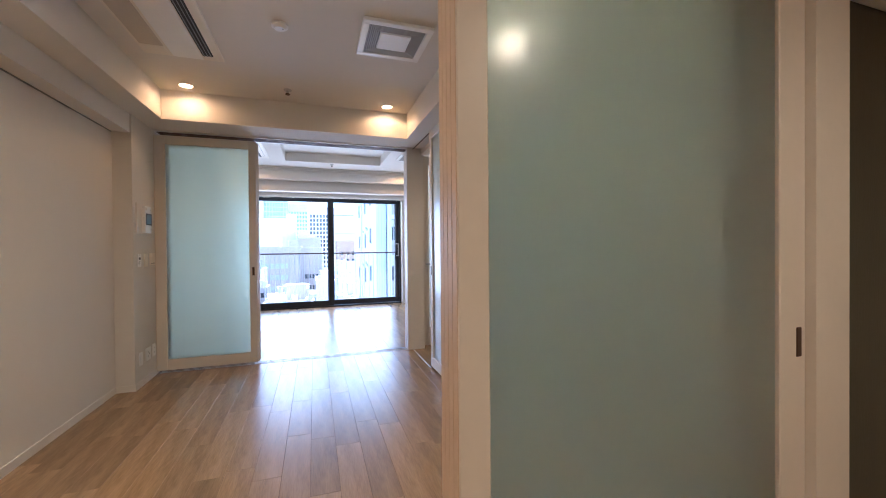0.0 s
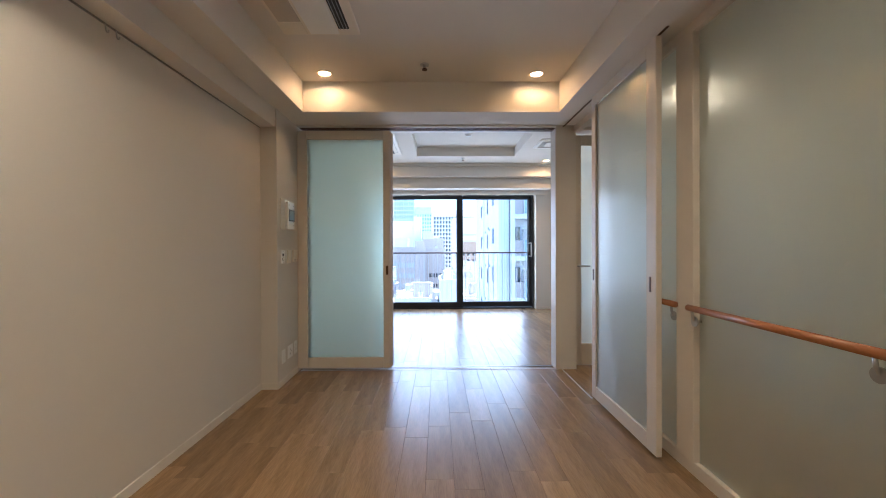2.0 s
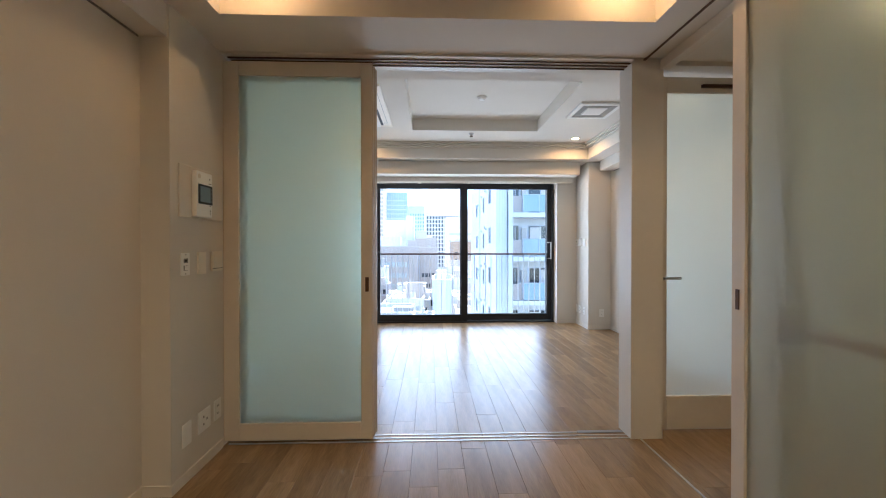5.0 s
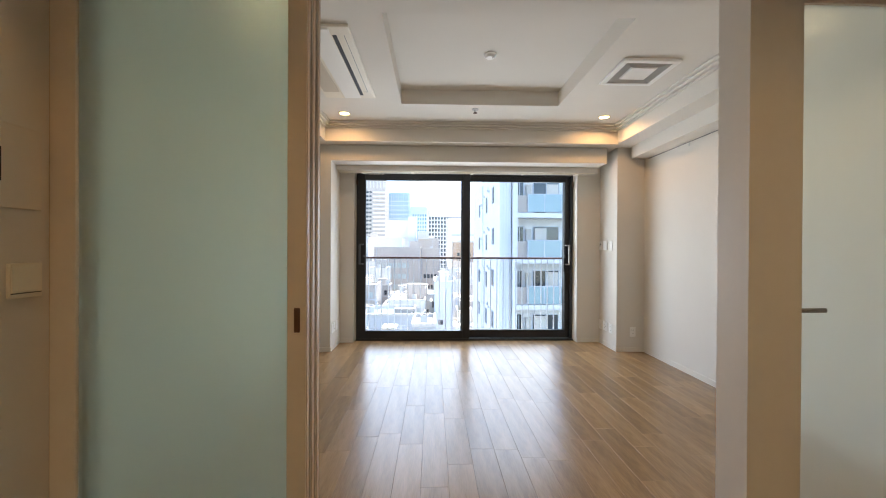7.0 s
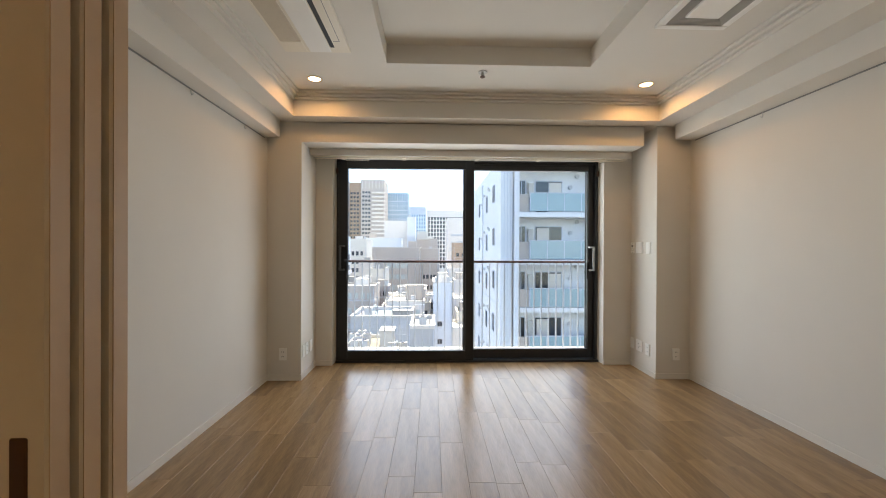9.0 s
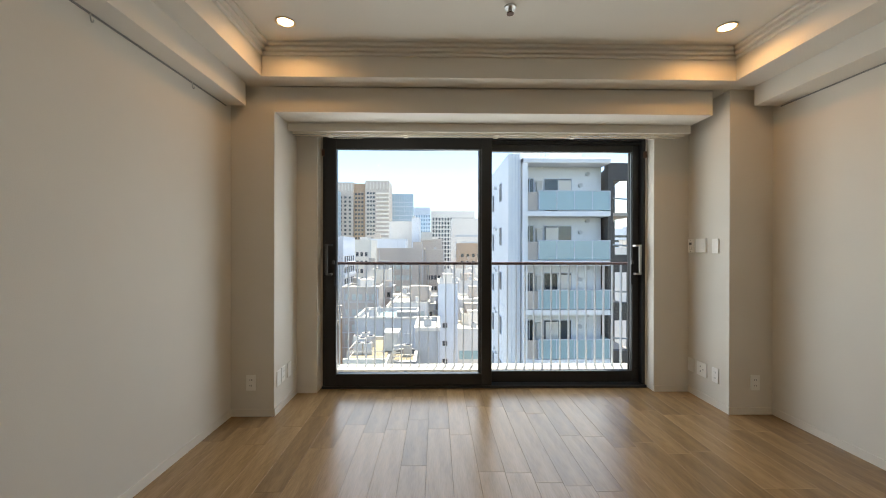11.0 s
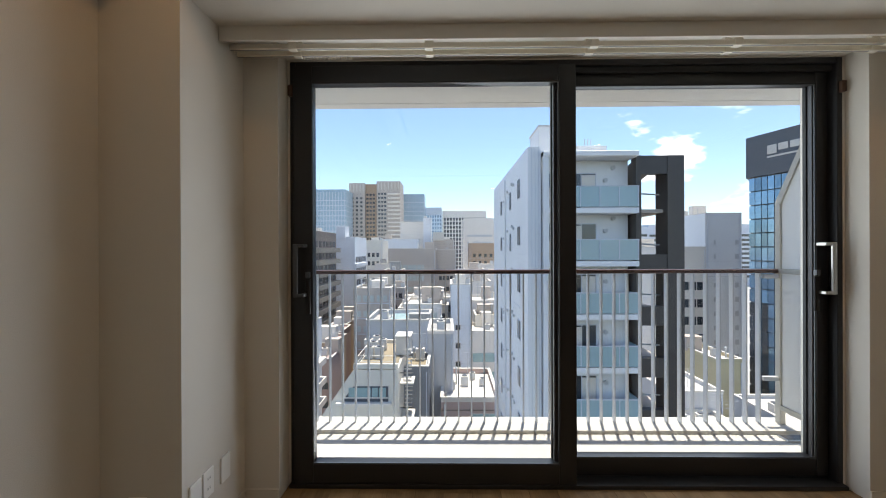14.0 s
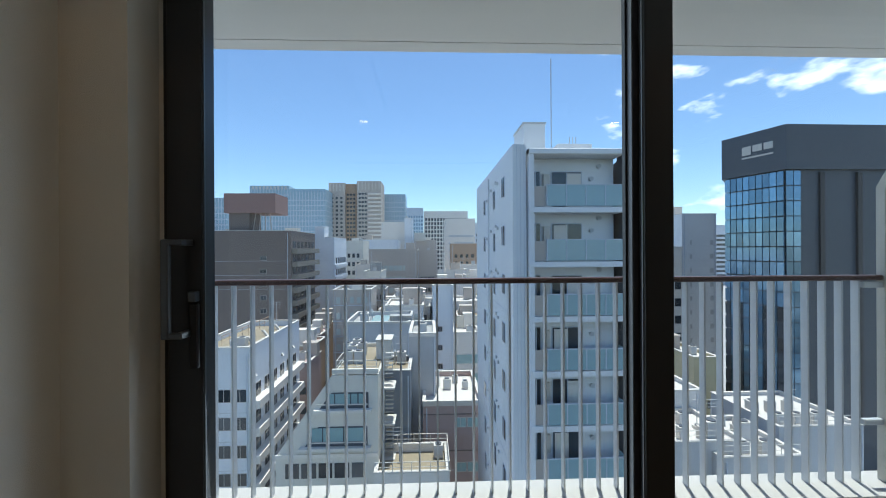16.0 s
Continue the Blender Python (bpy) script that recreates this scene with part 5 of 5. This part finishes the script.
part("window", B(-7.7, -6.5, 34.64, 34.72, -17.5, -16.3), G_DARK, sb)
part("window", B(-6.3, -5.2, 34.64, 34.72, -17.5, -16.3), G_DARK, sb)
part("window", B(-11.7, -10.6, 34.64, 34.72, -20.5, -19.3), G_DARK, sb)
part("window", B(-10.4, -9.2, 34.64, 34.72, -20.5, -19.3), G_DARK, sb)
part("window", B(-9.0, -7.9, 34.64, 34.72, -20.5, -19.3), G_DARK, sb)
part("window", B(-7.7, -6.5, 34.64, 34.72, -20.5, -19.3), G_DARK, sb)
part("window", B(-6.3, -5.2, 34.64, 34.72, -20.5, -19.3), G_DARK, sb)
part("string_course", B(-12.5, -4.1, 34.55, 34.70, -15.8, -15.5), P_PALE, sb)
ac_unit(-7.1, 37.7, -8.95, 0.75)
ac_unit(-7.1, 39.7, -8.95, 0.75)
ac_unit(-6.2, 37.7, -8.95, 0.75)
ac_unit(-6.4, 40.7, -8.95, 0.75)
ac_unit(-7.2, 42.2, -8.95, 0.75)
ac_unit(-7.8, 40.7, -8.95, 0.75)
roof_box(-4.8, -3.4, 38.7, 40.7, -8.95, -7.2, P_ROOFW)
railing(-7.6, -7.6, 35.0, 43.4, -9.0, 1.0)
railing(-7.6, -4.3, 35.1, 35.1, -9.0, 1.0)
b = building("slate grey block with fire stairs", -4.7, -1.7, 39.2, 44.2, -10.7, P_MID, P_ROOFB, 0.5)
railing(-3.4, -1.8, 39.7, 39.7, -10.7, 1.1)
fs = thing("fire_stairs", "pale steel outside fire stairs", "stairs", (0, 0, 0))
part("landing", B(-4.6, -2.9, 36.3, 38.3, -10.95, -10.80), P_ROOFW, fs)
part("rail", B(-4.6, -2.9, 36.3, 36.3, -9.90, -9.82), P_ROOFW, fs)
part("step", B(-3.8, -3.1, 36.70, 36.95, -10.80, -10.75), P_ROOFW, fs)
part("step", B(-3.8, -3.1, 36.82, 37.07, -10.47, -10.42), P_ROOFW, fs)
part("step", B(-3.8, -3.1, 36.94, 37.19, -10.14, -10.09), P_ROOFW, fs)
part("step", B(-3.8, -3.1, 37.06, 37.31, -9.81, -9.76), P_ROOFW, fs)
part("step", B(-3.8, -3.1, 37.18, 37.43, -9.48, -9.43), P_ROOFW, fs)
part("step", B(-3.8, -3.1, 37.30, 37.55, -9.15, -9.10), P_ROOFW, fs)
part("step", B(-3.8, -3.1, 37.42, 37.67, -8.82, -8.77), P_ROOFW, fs)
part("step", B(-3.8, -3.1, 37.54, 37.79, -8.49, -8.44), P_ROOFW, fs)
part("step", B(-3.8, -3.1, 37.66, 37.91, -8.16, -8.11), P_ROOFW, fs)
part("landing", B(-4.6, -2.9, 36.3, 38.3, -14.05, -13.90), P_ROOFW, fs)
part("rail", B(-4.6, -2.9, 36.3, 36.3, -13.00, -12.92), P_ROOFW, fs)
part("step", B(-3.8, -3.1, 36.70, 36.95, -13.90, -13.85), P_ROOFW, fs)
part("step", B(-3.8, -3.1, 36.82, 37.07, -13.57, -13.52), P_ROOFW, fs)
part("step", B(-3.8, -3.1, 36.94, 37.19, -13.24, -13.19), P_ROOFW, fs)
part("step", B(-3.8, -3.1, 37.06, 37.31, -12.91, -12.86), P_ROOFW, fs)
part("step", B(-3.8, -3.1, 37.18, 37.43, -12.58, -12.53), P_ROOFW, fs)
part("step", B(-3.8, -3.1, 37.30, 37.55, -12.25, -12.20), P_ROOFW, fs)
part("step", B(-3.8, -3.1, 37.42, 37.67, -11.92, -11.87), P_ROOFW, fs)
part("step", B(-3.8, -3.1, 37.54, 37.79, -11.59, -11.54), P_ROOFW, fs)
part("step", B(-3.8, -3.1, 37.66, 37.91, -11.26, -11.21), P_ROOFW, fs)
part("landing", B(-4.6, -2.9, 36.3, 38.3, -17.15, -17.00), P_ROOFW, fs)
part("rail", B(-4.6, -2.9, 36.3, 36.3, -16.10, -16.02), P_ROOFW, fs)
part("step", B(-3.8, -3.1, 36.70, 36.95, -17.00, -16.95), P_ROOFW, fs)
part("step", B(-3.8, -3.1, 36.82, 37.07, -16.67, -16.62), P_ROOFW, fs)
part("step", B(-3.8, -3.1, 36.94, 37.19, -16.34, -16.29), P_ROOFW, fs)
part("step", B(-3.8, -3.1, 37.06, 37.31, -16.01, -15.96), P_ROOFW, fs)
part("step", B(-3.8, -3.1, 37.18, 37.43, -15.68, -15.63), P_ROOFW, fs)
part("step", B(-3.8, -3.1, 37.30, 37.55, -15.35, -15.30), P_ROOFW, fs)
part("step", B(-3.8, -3.1, 37.42, 37.67, -15.02, -14.97), P_ROOFW, fs)
part("step", B(-3.8, -3.1, 37.54, 37.79, -14.69, -14.64), P_ROOFW, fs)
part("step", B(-3.8, -3.1, 37.66, 37.91, -14.36, -14.31), P_ROOFW, fs)
part("landing", B(-4.6, -2.9, 36.3, 38.3, -20.25, -20.10), P_ROOFW, fs)
part("rail", B(-4.6, -2.9, 36.3, 36.3, -19.20, -19.12), P_ROOFW, fs)
part("step", B(-3.8, -3.1, 36.70, 36.95, -20.10, -20.05), P_ROOFW, fs)
part("step", B(-3.8, -3.1, 36.82, 37.07, -19.77, -19.72), P_ROOFW, fs)
part("step", B(-3.8, -3.1, 36.94, 37.19, -19.44, -19.39), P_ROOFW, fs)
part("step", B(-3.8, -3.1, 37.06, 37.31, -19.11, -19.06), P_ROOFW, fs)
part("step", B(-3.8, -3.1, 37.18, 37.43, -18.78, -18.73), P_ROOFW, fs)
part("step", B(-3.8, -3.1, 37.30, 37.55, -18.45, -18.40), P_ROOFW, fs)
part("step", B(-3.8, -3.1, 37.42, 37.67, -18.12, -18.07), P_ROOFW, fs)
part("step", B(-3.8, -3.1, 37.54, 37.79, -17.79, -17.74), P_ROOFW, fs)
part("step", B(-3.8, -3.1, 37.66, 37.91, -17.46, -17.41), P_ROOFW, fs)
part("landing", B(-4.6, -2.9, 36.3, 38.3, -23.35, -23.20), P_ROOFW, fs)
part("rail", B(-4.6, -2.9, 36.3, 36.3, -22.30, -22.22), P_ROOFW, fs)
part("step", B(-3.8, -3.1, 36.70, 36.95, -23.20, -23.15), P_ROOFW, fs)
part("step", B(-3.8, -3.1, 36.82, 37.07, -22.87, -22.82), P_ROOFW, fs)
part("step", B(-3.8, -3.1, 36.94, 37.19, -22.54, -22.49), P_ROOFW, fs)
part("step", B(-3.8, -3.1, 37.06, 37.31, -22.21, -22.16), P_ROOFW, fs)
part("step", B(-3.8, -3.1, 37.18, 37.43, -21.88, -21.83), P_ROOFW, fs)
part("step", B(-3.8, -3.1, 37.30, 37.55, -21.55, -21.50), P_ROOFW, fs)
part("step", B(-3.8, -3.1, 37.42, 37.67, -21.22, -21.17), P_ROOFW, fs)
part("step", B(-3.8, -3.1, 37.54, 37.79, -20.89, -20.84), P_ROOFW, fs)
part("step", B(-3.8, -3.1, 37.66, 37.91, -20.56, -20.51), P_ROOFW, fs)
b = building("low terrace roof with a sandy surface", -4.3, 1.7, 33.2, 37.8, -17.1, P_PALE, P_ROOFB, 0.7)
railing(-4.3, 1.7, 33.3, 33.3, -16.4, 0.8)
railing(1.7, 1.7, 33.3, 37.7, -16.4, 0.8)
railing(-4.3, 1.7, 37.7, 37.7, -16.4, 0.9)
b = building("pale grey apartment house with sloping attic", -26.1, -19.2, 44.7, 60.7, -10.0, P_BLUE, P_ROOFB, 0.8)
windows(b, "r", -19.2, 45.7, 59.7, 6, steps(-30, -11.5, 3.0), 1.2, 1.4, G_DARK, P_ROOFW)
bands(b, "r", -19.2, 45.2, 60.2, steps(-31, -12.0, 3.0), 0.9, P_PALE, "balcony", 0.9)
windows(b, "f", 44.7, -22.7, -19.3, 2, steps(-30, -11.5, 3.0), 1.3, 1.3, G_DARK, P_ROOFW)
part("attic_rib", prism_y(((-21.8, -9.2), (-21.5, -9.2), (-18.9, -12.6), (-19.2, -12.6)), 45.7, 46.1), P_ROOFW, b)
part("attic_rib", prism_y(((-21.8, -9.2), (-21.5, -9.2), (-18.9, -12.6), (-19.2, -12.6)), 49.7, 50.1), P_ROOFW, b)
part("attic_rib", prism_y(((-21.8, -9.2), (-21.5, -9.2), (-18.9, -12.6), (-19.2, -12.6)), 53.7, 54.1), P_ROOFW, b)
part("attic_rib", prism_y(((-21.8, -9.2), (-21.5, -9.2), (-18.9, -12.6), (-19.2, -12.6)), 57.7, 58.1), P_ROOFW, b)
railing(-22.2, -22.2, 45.0, 60.4, -9.2, 1.2, P_TAN)
b = building("low pale apartment house with balconies", -30.1, -24.2, 60.7, 80.7, -18.5, P_PALE, P_ROOFG, 0.5)
windows(b, "r", -24.2, 61.7, 79.7, 6, steps(-30, -20.0, 3.0), 1.3, 1.4)
bands(b, "r", -24.2, 61.2, 80.2, steps(-31, -20.0, 3.0), 0.9, P_PALE, "balcony", 0.8)
b = building("small reddish tiled roof house by the street", -22.3, -19.4, 68.7, 75.7, -15.4, P_TAN, P_RUST, 0.3)
windows(b, "f", 68.7, -21.8, -19.9, 3, steps(-30, -16.9, 3.0), 0.8, 1.1)
b = building("small reddish tiled roof house by the street", -23.7, -20.5, 76.7, 83.7, -15.2, P_RUST, P_RUST, 0.3)
windows(b, "f", 76.7, -23.2, -21.0, 3, steps(-30, -16.7, 3.0), 0.8, 1.1)
b = building("small reddish tiled roof house by the street", -25.7, -22.0, 86.7, 93.7, -15.6, P_TAN, P_RUST, 0.3)
windows(b, "f", 86.7, -25.2, -22.5, 3, steps(-30, -17.1, 3.0), 0.8, 1.1)
b = building("small reddish tiled roof house by the street", -21.1, -18.5, 62.7, 69.7, -16.5, P_RUST, P_RUST, 0.3)
windows(b, "f", 62.7, -20.6, -19.0, 3, steps(-30, -18.0, 3.0), 0.8, 1.1)
b = building("small reddish tiled roof house by the street", -26.8, -22.8, 94.7, 101.7, -15.3, P_TAN, P_RUST, 0.3)
windows(b, "f", 94.7, -26.3, -23.3, 3, steps(-30, -16.8, 3.0), 0.8, 1.1)
b = building("white plain tower block", 52.6, 59.9, 80.7, 94.7, 7.8, P_WHITE, P_ROOFW, 0.5)
windows(b, "f", 80.7, 58.1, 59.7, 1, steps(-30, 6.8, 2.9), 0.7, 1.0, P_GREY)
windows(b, "f", 80.7, 53.8, 55.1, 1, steps(-30, 6.8, 2.9), 0.35, 0.9, P_GREY)
b = building("white block with square windows", 37.4, 44.7, 68.7, 80.7, 0.9, P_PALE, P_ROOFW, 0.5)
windows(b, "f", 68.7, 37.9, 44.400000000000006, 5, steps(-30, -0.1, 3.0), 1.1, 1.4)
b = building("cream block behind low roofs", 36.7, 40.3, 54.7, 62.7, -14.4, P_YEL, P_ROOFW, 0.5)
windows(b, "f", 54.7, 38.7, 40.0, 2, steps(-30, -15.4, 3.0), 0.8, 1.0)
b = building("low grey roof block", 23.3, 29.2, 42.7, 50.7, -14.4, P_GREY, P_ROOFW, 0.5)
b = building("low flat roof block with white machines", 20.2, 28.0, 35.7, 42.7, -16.2, P_GREY, P_ROOFW, 0.4)
ac_unit(21.2, 36.9, -16.16, 0.8)
ac_unit(23.1, 36.9, -16.16, 0.8)
ac_unit(25.0, 36.9, -16.16, 0.8)
ac_unit(21.2, 39.9, -16.16, 0.8)
ac_unit(23.1, 39.9, -16.16, 0.8)
ac_unit(25.0, 39.9, -16.16, 0.8)
railing(20.4, 27.8, 35.9, 35.9, -15.8, 0.9)
b = building("low flat roof block with white machines", 25.0, 32.5, 34.7, 42.7, -17.1, P_GREY, P_ROOFW, 0.4)
ac_unit(26.0, 35.9, -17.06, 0.8)
ac_unit(27.9, 35.9, -17.06, 0.8)
ac_unit(29.8, 35.9, -17.06, 0.8)
ac_unit(26.0, 38.9, -17.06, 0.8)
ac_unit(27.9, 38.9, -17.06, 0.8)
ac_unit(29.8, 38.9, -17.06, 0.8)
railing(25.2, 32.3, 34.9, 34.9, -16.7, 0.9)
b = building("low flat roof block with white machines", 33.9, 42.4, 38.7, 47.7, -16.5, P_GREY, P_ROOFW, 0.4)
ac_unit(34.9, 39.9, -16.46, 0.8)
ac_unit(36.8, 39.9, -16.46, 0.8)
ac_unit(38.7, 39.9, -16.46, 0.8)
ac_unit(34.9, 42.9, -16.46, 0.8)
ac_unit(36.8, 42.9, -16.46, 0.8)
ac_unit(38.7, 42.9, -16.46, 0.8)
railing(34.1, 42.2, 38.9, 38.9, -16.1, 0.9)

# small blocks that fill the middle distance
fr_ = random.Random(11)
FILL = ((P_PALE, P_ROOFW), (P_BEIGE, P_ROOFG), (P_BLUE, P_ROOFW), (P_TAUPE, P_ROOFG), (P_WHITE, P_ROOFB), (P_YEL, P_ROOFG), (P_RUST, P_ROOFG))
for k in range(30):
    y = 66 + k * 3.6
    x = -0.27 * y + fr_.random() * 0.36 * y
    w, d = 4 + fr_.random() * 4, 5 + fr_.random() * 4
    z = -y * (0.085 + fr_.random() * 0.09)
    wall_, roof_ = FILL[k % 7]
    b = building("small city block among crowded rooftops", x, x + w, y, y + d, z, wall_, roof_, 0.4)
    windows(b, "f", y, x + 0.4, x + w - 0.4, int(w / 1.25), [z - 2.2 - 3.0 * j for j in range(6)], 0.75, 1.2, G_DARK if k % 3 else G_PALE)
    bands(b, "f", y, x, x + w, [z - 2.6 - 3.0 * j for j in range(4)], 0.12, P_HAZE, "sill", 0.2)


def vent_stack(x, y, z, h):
    v = thing("vent_stack", "thin grey rooftop vent pipe", "vent pipe", (x, y, z))
    part("pipe", cyl(bmesh.new(), (0, 0, 0), (0, 0, h), 0.09, 8), P_GREY, v)
    part("cowl", cyl(bmesh.new(), (0, 0, h), (0, 0, h + 0.18), 0.17, 8, 0.06), P_GREY, v)


def aerial(x, y, z, h):
    v = thing("aerial", "thin rooftop television aerial", "aerial", (x, y, z))
    part("mast", cyl(bmesh.new(), (0, 0, 0), (0, 0, h), 0.04, 6), P_GREY, v)
    for q in range(3):
        part("rod", cyl(bmesh.new(), (-0.7 + q * 0.1, 0, h - q * 0.35), (0.7 - q * 0.1, 0, h - q * 0.35), 0.025, 5), P_GREY, v)


for x0, x1, y0, y1, z in list(ROOFS):
    if not 26 < y0 < 200 or x1 - x0 < 2:
        continue
    for j in range(4 if y0 < 120 else 3):
        if y0 < 50 and (j + int(y0)) % 4 == 0:
            continue
        x, y = x0 + 0.8 + fr_.random() * (x1 - x0 - 1.6), y0 + 0.8 + fr_.random() * (y1 - y0 - 1.6)
        kind_ = (j + int(y0)) % 4
        if kind_ == 0:
            s_ = 0.8 + fr_.random() * 0.9
            roof_box(x - s_, x + s_, y - 0.8, y + 0.8, z, z + 1.2 + fr_.random() * 1.6, (P_PALE, P_ROOFG, P_TAUPE)[j % 3])
        elif kind_ == 1:
            ac_unit(x, y, z, 0.7 + fr_.random() * 0.5)
        elif kind_ == 2:
            vent_stack(x, y, z, 1.0 + fr_.random() * 1.2)
        else:
            aerial(x, y, z, 2.0 + fr_.random() * 1.8)


def tree(x, y, z, h, seed):
    t = thing("tree", "green street tree between buildings", "tree", (x, y, z))
    part("trunk", cyl(bmesh.new(), (0, 0, 0), (0.2, 0, h * 0.6), 0.22, 8, 0.1), P_BROWN, t)
    rg = random.Random(seed)
    verts, faces = [], []
    for k in range(900):
        v = Vector((rg.gauss(0, 1), rg.gauss(0, 1), rg.gauss(0, 0.8)))
        v = v.normalized() * (0.45 + 0.55 * rg.random()) * h * 0.34 * (1 + 0.3 * math.sin(5 * v.x + 3 * v.y))
        c = v + Vector((0.2, 0, h * 0.72))
        e = Euler((rg.random() * 6, rg.random() * 6, rg.random() * 6)).to_matrix()
        i0 = len(verts)
        for a_, b_ in ((-1, -0.5), (1, -0.5), (0.6, 0.6), (-0.6, 0.6)):
            verts.append(c + e @ Vector((a_ * 0.17, b_ * 0.17, 0)))
        faces.append((i0, i0 + 1, i0 + 2, i0 + 3))
    me = bpy.data.meshes.new("crown")
    me.from_pydata(verts, [], faces)
    me.materials.append(P_LEAF)
    o = new("crown", me)
    o.parent = t


for k, (x, y, h) in enumerate(((-13.0, 30.0, 9.5), (-13.4, 34.0, 8.5), (-12.6, 38.0, 9.0), (-14.6, 45.0, 8.0))):
    tree(x, y, GZ, h, k)

# ---- floorboards ----

fl = bpy.data.objects["floor"]
PW = 0.150
plank = {}
rng = random.Random(4)
far_boards = bmesh.new()
for i in range(28):
    xa = LX2 + 0.002 + i * PW
    xb = min(xa + PW, RX2)
    y = YB - rng.random() * 0.9
    while y < 3.88:
        ln = rng.choice((0.606, 0.909, 0.909))
        ya, yb = max(y, YB), min(y + ln, 3.88)
        y += ln
        if yb - ya < 0.04:
            continue
        if ya < -3.6 or (xa > 1.8 and ya < 0):
            box(far_boards, xa + 0.0005, xb - 0.0005, ya + 0.0005, yb - 0.0005, -0.012, 0.0)
            continue
        key = (round(xb - xa, 3), round(yb - ya, 3))
        if key not in plank:
            plank[key] = mesh_of("floorboard", B(0.0005, key[0] - 0.0005, 0.0005, key[1] - 0.0005, -0.012, 0.0, bevel=0.0007), M_OAK)
        o = new("floorboard", plank[key])
        o.parent = fl
        o.location = (xa, ya, 0)
rest = part("floorboards_behind", far_boards, M_OAK, fl)
rest["kind"] = "stuff"
